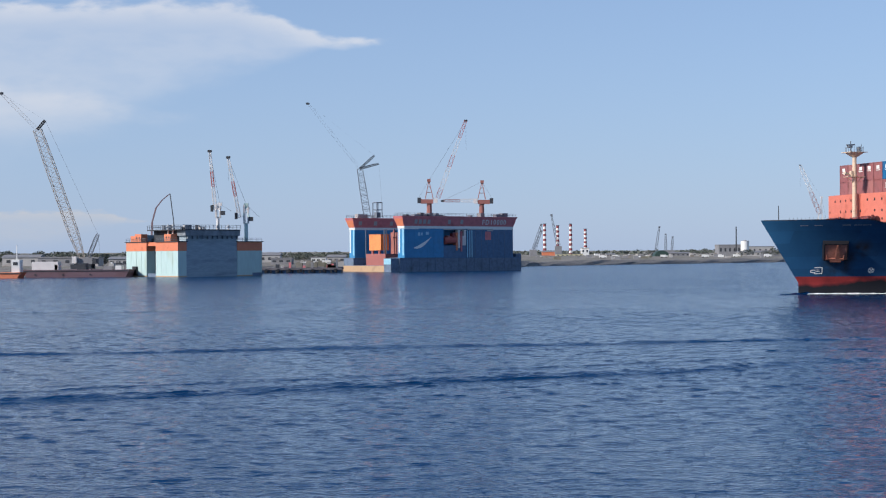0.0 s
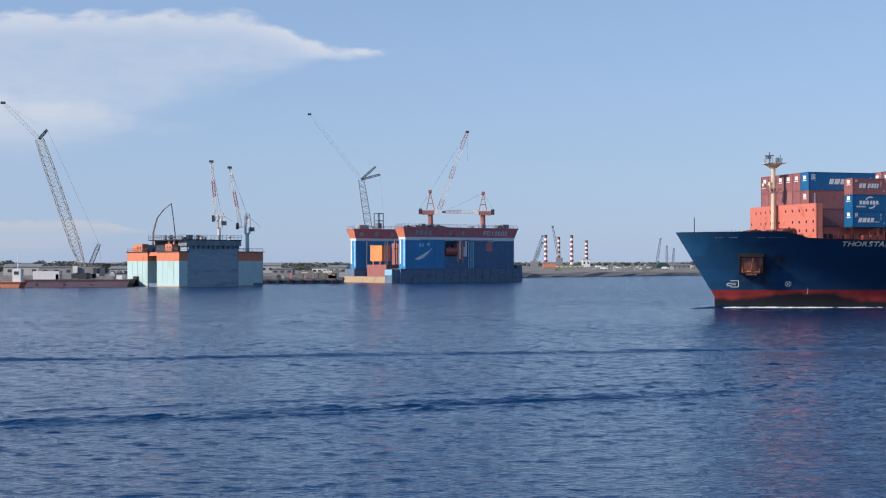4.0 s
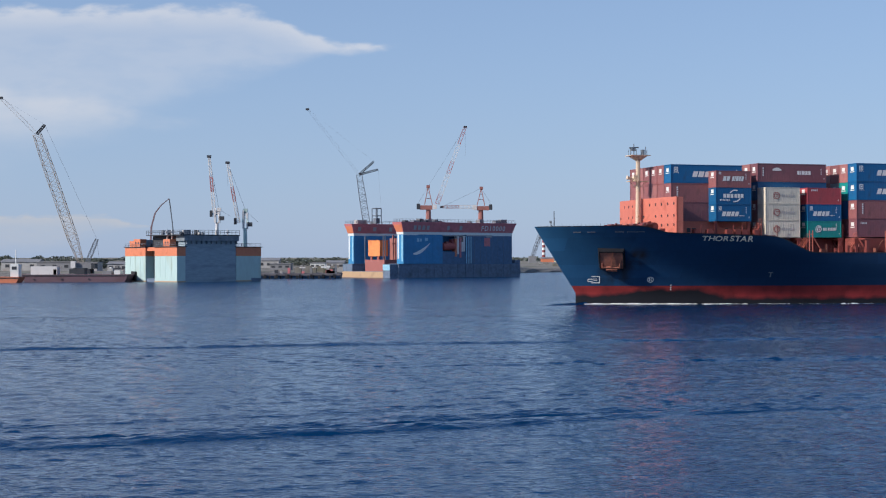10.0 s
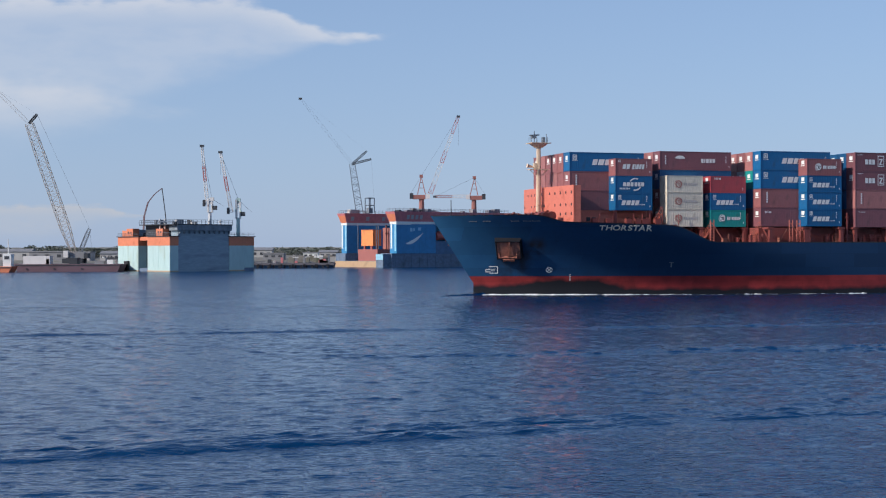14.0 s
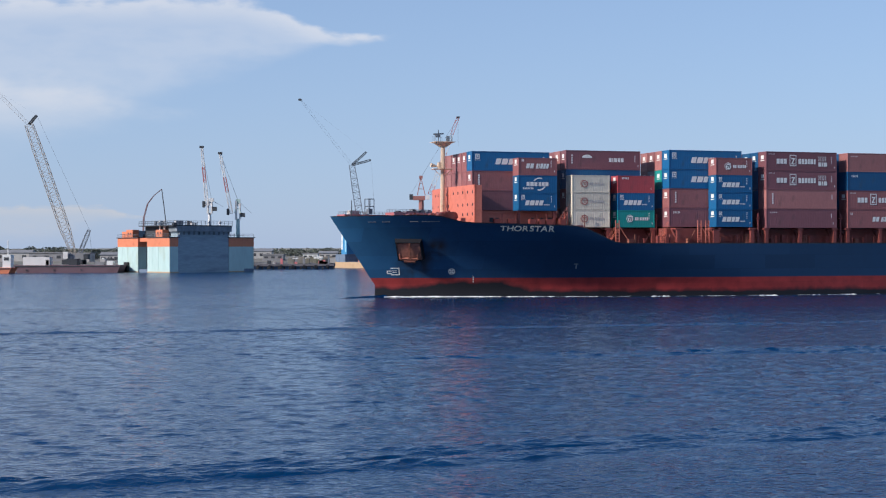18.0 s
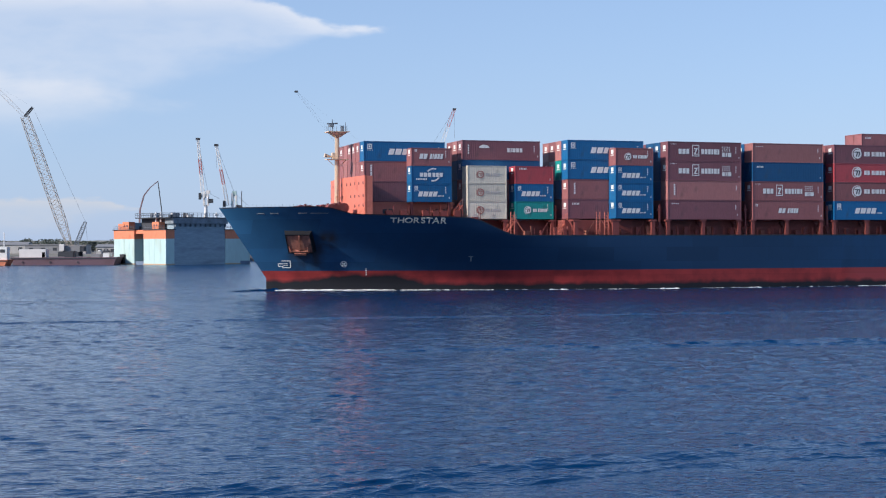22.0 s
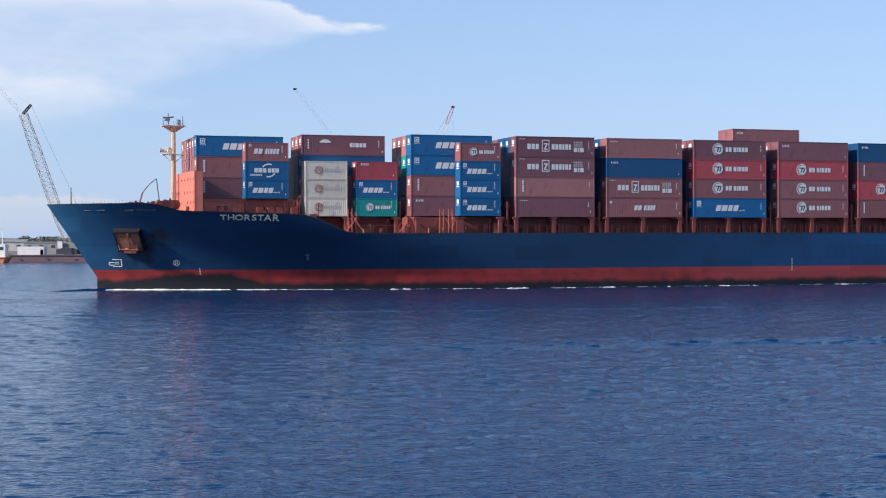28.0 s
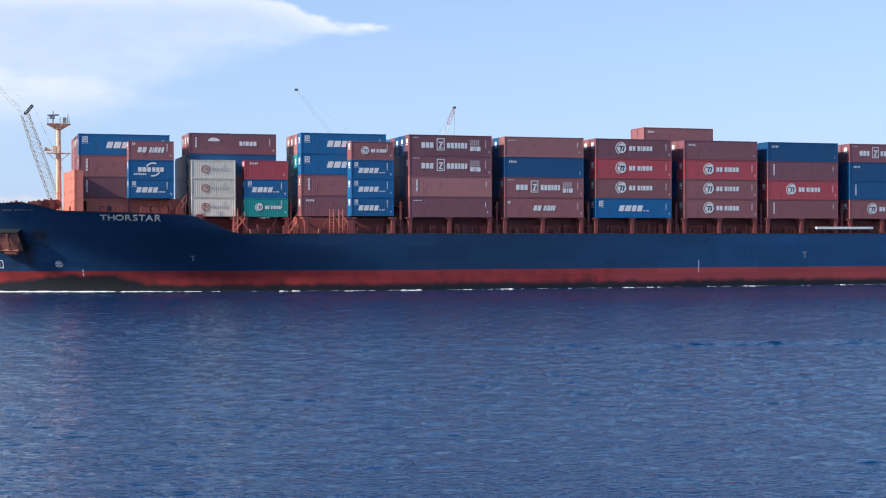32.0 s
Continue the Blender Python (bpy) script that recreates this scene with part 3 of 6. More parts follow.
def build_hull():
    bm = bmesh.new()
    st = [0.0, 0.35, 0.8, 1.4, 2.2, 3.2, 4.4, 5.7, 7, 8.4, 10, 11.6, 13.5, 14.3, 15.2, 16.2, 17.2, 19, 21, 23, 25.5, 28, 31, 33.5, 34.5, 35.5, 37.5, 39.5, 40.5, 43, 47,
          52, 58, 65, 75, 90, 110, 130, 150, 166]
    zs = [-2.5, -1, 0, 0.5, 1, 1.8, 2.3, 3.1, 4, 5, 6, 7, 7.95]
    secs = []
    for s in st:
        top = top_of(s)
        lev = [z for z in zs] + [7.95 + (top - 7.95) * k for k in (0.34, 0.67, 1.0)]
        sec = []
        for z in lev:
            a = stem(z) * max(0, 1 - s / 14) + s if s < 14 else s
            sec.append((a, half(a, z), z))
        a, w, z = sec[-1]
        low = top - 1.1 if s < 40 else top - 0.05
        al = stem(low) * max(0, 1 - s / 14) + s if s < 14 else s
        sec += [(a + 0.1 * (s < 1), max(0.0, w - 0.25), top), (al + 0.3 * (s < 1), max(0.0, half(al, low) - 0.3), low)]
        secs.append(sec)
    for side in (-1, 1):
        g = [[bm.verts.new((a, MID + side * w, z)) for a, w, z in sec] for sec in secs]
        for p, q in zip(g, g[1:]):
            for j in range(len(p) - 1):
                bm.faces.new((p[j], p[j + 1], q[j + 1], q[j]))
        if side == -1:
            keep = g
    for (p, q), (r, s2) in zip(zip(keep, keep[1:]), zip(g, g[1:])):
        f = bm.faces.new((p[-1], q[-1], s2[-1], r[-1]))
        f.material_index = 1
    # closed stern
    bm.faces.new(keep[-1] + g[-1][::-1])
    bmesh.ops.remove_doubles(bm, verts=bm.verts, dist=0.002)
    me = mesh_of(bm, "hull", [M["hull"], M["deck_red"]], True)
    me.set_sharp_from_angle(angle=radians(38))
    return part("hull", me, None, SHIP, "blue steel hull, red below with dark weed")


HULL = build_hull()

# a cap along the top of the side
bm = bmesh.new()
ring0 = None
for i in range(111):
    a = max(0.12, i * 1.5)
    t = top_of(a)
    ring = [bm.verts.new(port(a, t - dz, o)) for dz, o in ((0.14, 0.004), (0.12, 0.025), (-0.02, 0.025), (-0.02, -0.2))]
    if ring0:
        for k in range(3):
            bm.faces.new((ring0[k], ring0[k + 1], ring[k + 1], ring[k]))
    ring0 = ring
part("rail_cap", bm, M["dark"], SHIP, "dark steel cap rail")

# name on the bow, letter by letter
for ch, a in zip("THORSTAR", [22.3, 23.3, 24.35, 25.4, 26.35, 27.2, 28.15, 29.2]):
    cu = bpy.data.curves.new("letter", "FONT")
    cu.body, cu.size, cu.extrude, cu.shear, cu.align_x, cu.align_y = ch, 1.18, 0.02, 0.05, "CENTER", "CENTER"
    cu.offset = 0.022
    tmp = bpy.data.objects.new("letter", cu)
    me = bpy.data.meshes.new_from_object(tmp)
    bpy.data.objects.remove(tmp)
    me.materials.append(M["name_paint"])
    part("letter", me, None, SHIP, "cream painted letter", on_hull(a, 9.95 + (30 - a) * 0.015, 0.05) @ Matrix.Diagonal((1.24, 1.13, 1, 1)))


def mark(name, bm, a, z, label, material="white"):
    return part(name, bm, M[material], SHIP, label, on_hull(a, z, 0.02))


# bulb mark, thruster mark, draught marks
bm = boxes((-0.1, 1.2, 0.5, 0.62, 0, .012), (1.1, 1.22, -0.45, 0.62, 0, .012), (-0.1, 1.2, -0.55, -0.43, 0, .012), (-0.55, 0.1, 0.05, 0.17, 0, .012),
           (-0.55, 0.1, -0.35, -0.23, 0, .012), (-0.67, -0.55, -0.3, 0.12, 0, .012), (0.15, 0.8, 0.1, 0.18, 0, .012), (0.15, 0.8, -0.15, -0.07, 0, .012))
mark("bow_mark", bm, 8.75, 3.8, "white painted bulb mark")
bm = bmesh.new()
for i in range(20):
    a0, a1 = math.tau * i / 20, math.tau * (i + 1) / 20
    vs = [bm.verts.new((r * math.cos(a), r * math.sin(a), 0)) for a, r in ((a0, .5), (a1, .5), (a1, .4), (a0, .4))]
    bm.faces.new(vs)
for i in range(4):
    a0 = math.pi / 4 + i * math.pi / 2
    beam(bm, (0.08 * math.cos(a0), 0.08 * math.sin(a0), 0.01), (.36 * math.cos(a0), .36 * math.sin(a0), 0.01), 0.12)
mark("thruster_mark", bm, 17.05, 3.82, "white painted round thruster mark")
for a, z, n in ((20.3, 2.2, 5), (108.8, 2.2, 6)):
    mark("draught_marks", boxes(*[(-0.08, 0.08, i * 0.32, i * 0.32 + 0.17, 0, .012) for i in range(n)]), a, z, "small pale painted draught marks")["kind"] = "stuff"
for a, z in ((34.4, 4.55), (126.9, 4.65)):
    mark("tug_mark", boxes((-0.45, 0.25, 0.35, 0.5, 0, .012), (-0.15, 0.05, -0.45, 0.35, 0, .012)), a, z, "small pale painted tug mark", "steel")
for a in (5.0, 6.7, 10.2, 11.7, 12.9):
    fm = boxes((-0.5, 0.5, -0.05, 0.05, 0, .04), (-0.6, -0.5, -0.1, 0.1, 0, .07), (0.5, 0.6, -0.1, 0.1, 0, .07))
    part("fairlead", fm, M["steel"], SHIP, "pale worn mooring fairlead in the bulwark", on_hull(a, 11.1, 0.02))

# anchor stowed on a bolster that stands out from the flare
PA, PZ = 10.75, 7.25
fr = on_hull(PA, PZ, 0.7)
bm = bmesh.new()
rim = [[bm.verts.new((x, y, z)) for x, y in ((-w, -h0), (w, -h0), (w, h1), (-w, h1))] for w, h0, h1, z in ((2.35, 2.2, 2.0, -1.7), (1.85, 1.65, 1.7, 0.0))]
for k in range(4):
    bm.faces.new((rim[0][k], rim[0][(k + 1) % 4], rim[1][(k + 1) % 4], rim[1][k]))
for q in ((-1.85, -1.72, -1.65, 1.7, 0.0, 0.14), (1.72, 1.85, -1.65, 1.7, 0.0, 0.1), (-1.85, 1.85, 1.55, 1.7, 0.0, 0.22), (-1.9, 1.9, -1.7, -1.58, 0.0, 0.12)):
    bx(bm, *q)
pk = part("anchor_bolster", bm, M["hull"], SHIP, "blue bolster that carries the anchor", fr)
part("bolster_plate", boxes((-1.75, 1.75, -1.6, 1.6, -0.06, 0.03)), M["pocket"], pk, "rust-stained red-brown plate")
bm = bmesh.new()
beam(bm, (0.25, 1.5, 0.2), (-0.1, -1.2, 0.35), 0.26)
beam(bm, (-1.4, -1.15, 0.3), (1.2, -1.25, 0.3), 0.36)
beam(bm, (-1.4, -1.15, 0.3), (-1.45, -0.3, 0.4), 0.3, 0.12)
beam(bm, (1.2, -1.25, 0.3), (1.25, -0.4, 0.4), 0.3, 0.12)
beam(bm, (-0.9, -1.6, 0.3), (0.8, -1.65, 0.3), 0.4)
part("anchor", bm, M["rust"], SHIP, "rusty stockless anchor", fr)

# breakwater on the forecastle, a tall wall with rows of holes, folded at the middle
DECK = 9.7


def breakwater():
    pts = [(18.75, 4.3), (18.0, 14.6), (18.75, 24.8)]
    for (a0, b0), (a1, b1) in zip(pts, pts[1:]):
        bm = bmesh.new()
        d = Vector((a1 - a0, b1 - b0, 0))
        L = d.length
        d.normalize()
        nrm = Vector((d.y, -d.x, 0))
        v = []
        for z in (DECK, 16.45):
            for o in (0, 0.35):
                for q in ((a0, b0), (a1, b1)):
                    v.append(bm.verts.new((q[0] + nrm.x * o, q[1] + nrm.y * o, z)))
        for f in ((0, 1, 5, 4), (2, 3, 7, 6), (0, 2, 6, 4), (1, 3, 7, 5), (4, 5, 7, 6), (0, 1, 3, 2)):
            bm.faces.new([v[i] for i in f])
        ob = part("breakwater", bm, M["orange"], SHIP, "tall orange breakwater wall with dark holes")
        side = -nrm if nrm.x > 0 else nrm
        n = int(L / 1.55)
        hb = bmesh.new()
        hb.faces.new([hb.verts.new(d * 0.2 * math.cos(t) + Vector((0, 0, 0.24 * math.sin(t)))) for t in [math.tau * k / 10 for k in range(10)]])
        hole = mesh_of(hb, "drain_hole", M["black"])
        for r, z in enumerate((15.4, 13.6, 12.2)):
            for i in range(n):
                if (i + r) % 6 == 5:
                    continue
                c = Vector((a0, b0, z)) + d * (0.6 + i * (L - 1.1) / (n - 1))
                o = Vector((-0.012, 0, 0)) + (Vector((0, 0, 0)) if nrm.x > 0 else Vector((nrm.x * 0.35, nrm.y * 0.35, 0)))
                c = c + o
                part("drain_hole", hole, None, ob, "dark drainage hole", Matrix.Translation(c))
    part("side_wall", boxes((18.8, 19.05, 4.2, 4.45, DECK, 16.45), (18.9, 19.9, 4.2, 4.35, DECK, 16.4)), M["orange"], SHIP, "orange end of the breakwater")


breakwater()

# foremast
FX, FB = 17.3, 14.6
bm = bmesh.new()
beam(bm, (FX, FB, 10.5), (FX, FB, 22.6), 0.75, 0.55, 8)
FM = part("foremast", bm, M["cream"], SHIP, "cream steel foremast", Matrix.Translation((0, 0, 0.3)))
bm = bmesh.new()
cyl(bm, FX, FB, 22.2, 22.9, 0.5, 1.55, 10)
bx(bm, FX - 1.6, FX + 1.6, FB - 1.4, FB + 1.4, 22.9, 23.0)
part("platform", bm, M["cream"], FM)
bm = bmesh.new()
for i in range(9):
    a = math.tau * i / 9
    beam(bm, (FX + 1.5 * math.cos(a), FB + 1.3 * math.sin(a), 23), (FX + 1.5 * math.cos(a), FB + 1.3 * math.sin(a), 23.9), 0.06)
beam(bm, (FX - 0.7, FB, 23), (FX - 0.7, FB, 24.8), 0.14)
beam(bm, (FX - 1.5, FB, 24.15), (FX + 0.1, FB, 24.25), 0.22)
bx(bm, FX - 1.2, FX - 0.5, FB - 0.3, FB + 0.3, 23.7, 24.1)
bx(bm, FX + 0.6, FX + 1.0, FB - 0.3, FB + 0.3, 23.0, 23.9)
beam(bm, (FX + 1.3, FB, 23), (FX + 1.3, FB, 24.4), 0.1)
part("radar", bm, M["steel"], FM, "small radar scanner and lights")["kind"] = "stuff"
bm = bmesh.new()
bx(bm, FX - 1.7, FX + 1.6, FB - 0.7, FB + 0.7, 18.85, 18.95)
beam(bm, (FX - 1.9, FB, 19.5), (FX - 0.9, FB, 19.3), 0.55, 0.2, 8)
beam(bm, (FX, FB, 17.6), (FX + 1.4, FB, 18.85), 0.1)
beam(bm, (FX, FB, 17.6), (FX - 1.4, FB, 18.85), 0.1)
bx(bm, FX - 0.8, FX - 0.4, FB - 0.3, FB + 0.3, 18.9, 19.9)
part("horn_platform", bm, M["cream"], FM, "small platform with a horn")
bm = bmesh.new()
for i in range(36):
    z = 11.2 + i * 0.31
    beam(bm, (FX - 0.4, FB - 0.45, z), (FX - 0.4, FB - 0.75, z), 0.04)
for b in (FB - 0.45, FB - 0.75):
    beam(bm, (FX - 0.4, b, 11), (FX - 0.4, b, 22.3), 0.05)
part("ladder", bm, M["cream"], FM)
bm = bmesh.new()
beam(bm, (3.1, MID, 10.8), (3.1, MID, 14.4), 0.16, 0.1, 6)
part("jackstaff", bm, M["dark"], SHIP, "dark jackstaff at the bow")

# winches and gear on the forecastle
rnd = random.Random(3)
for a, b in ((10.3, 12.2), (11.5, 10.8), (13.1, 10.1), (14.3, 8.7), (15.0, 6.8), (11.8, 17.8), (14.2, 19.9), (15.9, 8.2), (12.8, 14.9)):
    bm = bmesh.new()
    s = rnd.uniform(0.8, 1.1)
    bx(bm, a - 0.9, a + 0.9, b - 0.6, b + 0.6, DECK + 0.6, DECK + 1.4)
    for k in (-0.6, 0.1, 0.7):
        beam(bm, (a + k, b - 0.9, DECK + 2.1 * s), (a + k, b + 0.9, DECK + 2.1 * s), 1.1 * s, sides=10)
    bx(bm, a - 0.15, a + 0.15, b - 0.9, b - 0.6, DECK + 0.6, DECK + 2.9 * s)
    part("winch", bm, M["deck_red"], SHIP, "red mooring winch")
bm = bmesh.new()
for i in range(24):
    a = 3 + i * 0.45
    beam(bm, (a, MID - half(a, 12) + 0.4, 12), (a, MID - half(a, 12) + 0.4, 12.35), 0.04)
part("bow_rail", bm, M["steel"], SHIP)["kind"] = "stuff"

# ---- containers ----
SIZES = {40: (12.192, 2.896), 20: (6.058, 2.591)}
W = 2.438
SHELL = {}


def shell(size, colour):
    """Corrugated steel box: side, end and roof panels."""
    if (size, colour) in SHELL:
        return SHELL[size, colour]
    L, H = SIZES[size]
    bm = bmesh.new()
    n = 40 if size == 40 else 20
    pitch = (L - 0.24) / n

    def wave(fn, z0, z1, count, step, start):
        pts = []
        for i in range(count):
            x = start + i * step
            pts += [(x, 0.03), (x + step * 0.3, 0.03), (x + step * 0.5, 0.041), (x + step * 0.8, 0.041)]
        pts.append((start + count * step, 0.03))
        lo = [bm.verts.new(fn(x, d, z0)) for x, d in pts]
        hi = [bm.verts.new(fn(x, d, z1)) for x, d in pts]
        for i in range(len(pts) - 1):
            bm.faces.new((lo[i], lo[i + 1], hi[i + 1], hi[i]))
    wave(lambda x, d, z: (x, d, z), 0.14, H - 0.1, n, pitch, 0.12)
    wave(lambda x, d, z: (x, W - d, z), 0.14, H - 0.1, n, pitch, 0.12)
    wave(lambda x, d, z: (d, x, z), 0.14, H - 0.1, 8, (W - 0.24) / 8, 0.12)
    bx(bm, L - 0.07, L - 0.03, 0.1, W - 0.1, 0.14, H - 0.1)
    bx(bm, 0.05, L - 0.05, 0.05, W - 0.05, H - 0.1, H - 0.03)
    bx(bm, 0.05, L - 0.05, 0.05, W - 0.05, 0.1, 0.16)
    me = mesh_of(bm, "shell", M["box_" + colour])
    bm = bmesh.new()
    for x0 in (0, L - 0.13):
        for y0 in (0, W - 0.13):
            bx(bm, x0, x0 + 0.13, y0, y0 + 0.13, 0.02, H - 0.01)
    for y0 in (0, W - 0.07):
        bx(bm, 0.1, L - 0.1, y0, y0 + 0.07, 0.02, 0.16)
        bx(bm, 0.1, L - 0.1, y0, y0 + 0.07, H - 0.11, H - 0.01)
    for x0 in (0, L - 0.07):
        bx(bm, x0, x0 + 0.07, 0.1, W - 0.1, 0.02, 0.17)
        bx(bm, x0, x0 + 0.07, 0.1, W - 0.1, H - 0.13, H - 0.01)
    fm = mesh_of(bm, "frame", M["box_" + colour])
    cm = mesh_of(boxes((0, 0.178, 0, 0.162, 0, 0.118)), "corner_casting", M["box_" + colour])
    bm = bmesh.new()
    beam(bm, (0, 0, 0.2), (0, 0, H - 0.2), 0.045)
    dm = mesh_of(bm, "lock_rod", M["steel"])
    SHELL[size, colour] = (me, fm, cm, dm)
    return SHELL[size, colour]


def bars(bm, x0, x1, z0, z1, n, slant=0.0, fill=0.7, y=-0.004):
    """Plain upright bars in place of lettering."""
    step = (x1 - x0) / n
    for i in range(n):
        a, b = x0 + i * step, x0 + i * step + step * fill * (1.0 if n == 1 else 0.8)
        s1 = slant * (z1 - z0)
        bm.faces.new([bm.verts.new(p) for p in ((a, y, z0), (b, y, z0), (b + s1, y, z1), (a + s1, y, z1))])


def disc(bm, x, z, r0, r1, a0=0.0, a1=math.tau, n=18, y=-0.004, sz=1.0):
    for i in range(n):
        p, q = a0 + (a1 - a0) * i / n, a0 + (a1 - a0) * (i + 1) / n
        vs = [(r1 * math.cos(p), r1 * math.sin(p)), (r1 * math.cos(q), r1 * math.sin(q)), (r0 * math.cos(q), r0 * math.sin(q)), (r0 * math.cos(p), r0 * math.sin(p))]
        vs = [bm.verts.new((x + u, y, z + v * sz)) for u, v in vs]
        bm.faces.new(vs)


LOGOS = {}


def word(bm, x0, x1, z0, z1, widths, slant=0.0):
    """A row of plain bars of uneven width, as heavy as the lettering that they stand for."""
    total = sum(widths) + 0.22 * (len(widths) - 1)
    x, u = x0, (x1 - x0) / total
    for w in widths:
        bars(bm, x, x + w * u, z0, z1, 1, slant, 1.0)
        x += (w + 0.22) * u


def logo(kind, size):
    if (kind, size) in LOGOS:
        return LOGOS[kind, size]
    L, H = SIZES[size]
    bm = bmesh.new()
    dark = 0
    big = size == 40
    if kind == "slant":        # four heavy slanting blocks with a small line of bars after them
        if big:
            word(bm, 3.6, 7.3, 0.98, 1.85, (1, 1.15, 0.85, 1), 0.3)
            bars(bm, 7.55, 8.6, 0.98, 1.16, 5, 0, 0.75)
            box = (0.5, 1.2, 1.75, 2.5)
        else:
            word(bm, 0.95, 3.75, 0.78, 1.5, (1, 1.15, 0.85, 1), 0.3)
            bars(bm, 3.95, 4.9, 0.78, 0.95, 5, 0, 0.75)
            box = (0.45, 0.95, 1.75, 2.28)
        x0, x1, z0, z1 = box   # a small open square badge over a thin line
        t = (x1 - x0) * 0.2
        for q in ((x0, x1, z0, z0 + t), (x0, x1, z1 - t, z1), (x0, x0 + t, z0 + t, z1 - t), (x1 - t, x1, z0 + t, z1 - t), (x0 + 1.6 * t, x1 - 1.6 * t, z0 + 1.7 * t, z1 - 1.7 * t)):
            bars(bm, *q, 1, 0, 1.0)
        bars(bm, x0 - 0.05, x1 + 0.25, z0 - 0.2, z0 - 0.12, 3, 0, 0.8)
    elif kind == "ring":       # a filled round badge, darker strokes on it, and a row of bars
        x, z, r = (4.05, 1.5, 0.93) if big else (2.0, 1.3, 0.6)
        disc(bm, x, z, r * 0.86, r, 0.6, 4.4, 14)
        disc(bm, x + r * 0.1, z, 0.0, r * 0.78, n=16)
        dark = len(bm.faces)
        bars(bm, x - r * 0.5, x + r * 0.55, z + r * 0.22, z + r * 0.38, 1, 0, 1, -0.008)
        bars(bm, x - r * 0.25, x - r * 0.02, z - r * 0.45, z + r * 0.22, 1, 0.3, 1, -0.008)
        bars(bm, x + r * 0.2, x + r * 0.42, z - r * 0.45, z + r * 0.22, 1, 0.3, 1, -0.008)
        dark = (dark, len(bm.faces))
        w, h = (3.75, 0.34) if big else (2.2, 0.24)
        x += r * 1.35
        word(bm, x, x + w * 0.27, z - h, z + h, (1, 0.9))
        word(bm, x + w * 0.36, x + w, z - h, z + h, (0.8, 0.4, 1, 0.85, 0.9))
    elif kind == "badge":      # an open ring with strokes in it, and a faint row of bars
        x, z, r = 2.0, 1.3, 0.56
        dark = len(bm.faces)
        disc(bm, x, z, r * 0.72, r)
        disc(bm, x - r * 0.12, z, r * 1.02, r * 1.12, 1.9, 4.2, 10)
        bars(bm, x - r * 0.5, x + r * 0.6, z + r * 0.2, z + r * 0.4, 1, 0, 1)
        bars(bm, x - r * 0.2, x + r * 0.5, z - r * 0.42, z + r * 0.2, 2, 0.3, 0.6)
        dark = (dark, len(bm.faces))
        word(bm, 2.85, 3.4, 1.1, 1.52, (1, 0.9))
        word(bm, 3.6, 5.0, 1.1, 1.52, (0.8, 0.4, 1, 0.85, 0.9))
    elif kind == "words":      # slanting short words
        word(bm, 4.35 if big else 1.15, 5.5 if big else 2.3, 1.02, 1.75, (1, 1), 0.22)
        word(bm, 5.9 if big else 2.7, 7.7 if big else 4.65, 1.02, 1.75, (0.8, 0.4, 1, 0.9, 0.9), 0.22)
        bars(bm, 0.5, 0.95, 2.0, 2.38, 2)
    elif kind == "factor":     # two words about a square badge, then a dotted block
        word(bm, 1.75, 3.5, 1.05, 1.82, (1, 0.95, 0.9))
        for q in ((4.0, 5.15, 2.3, 2.42), (4.0, 5.15, 0.72, 0.84), (4.0, 4.12, 0.84, 2.3), (5.03, 5.15, 0.84, 2.3)):
            bars(bm, *q, 1, 0, 1.0)
        bars(bm, 4.3, 4.9, 1.75, 1.95, 1, 0, 1)
        bars(bm, 4.3, 4.55, 1.12, 1.75, 1, 0.5, 1)
        bars(bm, 4.3, 4.9, 0.98, 1.12, 1, 0, 1)
        word(bm, 5.5, 8.5, 1.05, 1.82, (0.9, 0.85, 0.8, 0.6, 0.9, 0.6))
        word(bm, 8.95, 10.5, 0.72, 1.35, (1, 0.4, 1.2))
        for i in range(3):
            bars(bm, 8.95 + 0.1 * (i % 2), 10.45, 1.52 + i * 0.27, 1.7 + i * 0.27, 5, 0, 0.55)
        bars(bm, 0.45, 1.5, 2.45, 2.56, 5)
    elif kind == "arcs":       # bars between two arcs
        word(bm, 1.25, 2.95, 1.02, 1.62, (1, 1.15, 1))
        word(bm, 3.15, 4.7, 1.02, 1.62, (1, 1, 1.15))
        disc(bm, 3.3, 1.1, 1.0, 1.2, 1.2, 2.5, 10)
        disc(bm, 3.2, 1.55, 1.0, 1.2, 4.5, 5.7, 10)
        bars(bm, 0.7, 2.4, 0.55, 0.82, 7, 0, 0.8)
    elif kind == "lines":
        disc(bm, 3.4, 1.75, 0, 0.85, 0.1, 3.04, 12, sz=0.6)
        word(bm, 7.0, 9.4, 1.2, 1.8, (0.85, 0.4, 1, 0.85, 0.9))
        for i in range(4):
            bars(bm, 0.85, 1.05, 0.9 + i * 0.36, 1.16 + i * 0.36, 1, 0, 1)
    elif kind == "code":
        bars(bm, 0.6, 1.9, 2.3, 2.42, 4)
        bars(bm, L - 1.0, L - 0.85, 1.5, 2.2, 1)
        bars(bm, L - 0.7, L - 0.55, 0.6, 0.9, 1)
    elif kind == "short":
        bars(bm, 0.7, 1.9, 2.05, 2.35, 5)
        bars(bm, L - 0.6, L - 0.45, 0.55, 0.8, 1)
    elif kind == "upright":
        for i in range(5):
            bars(bm, 0.95, 1.2, 0.75 + i * 0.34, 1.02 + i * 0.34, 1, 0, 1)
        bars(bm, L - 0.9, L - 0.75, 1.5, 2.2, 1)
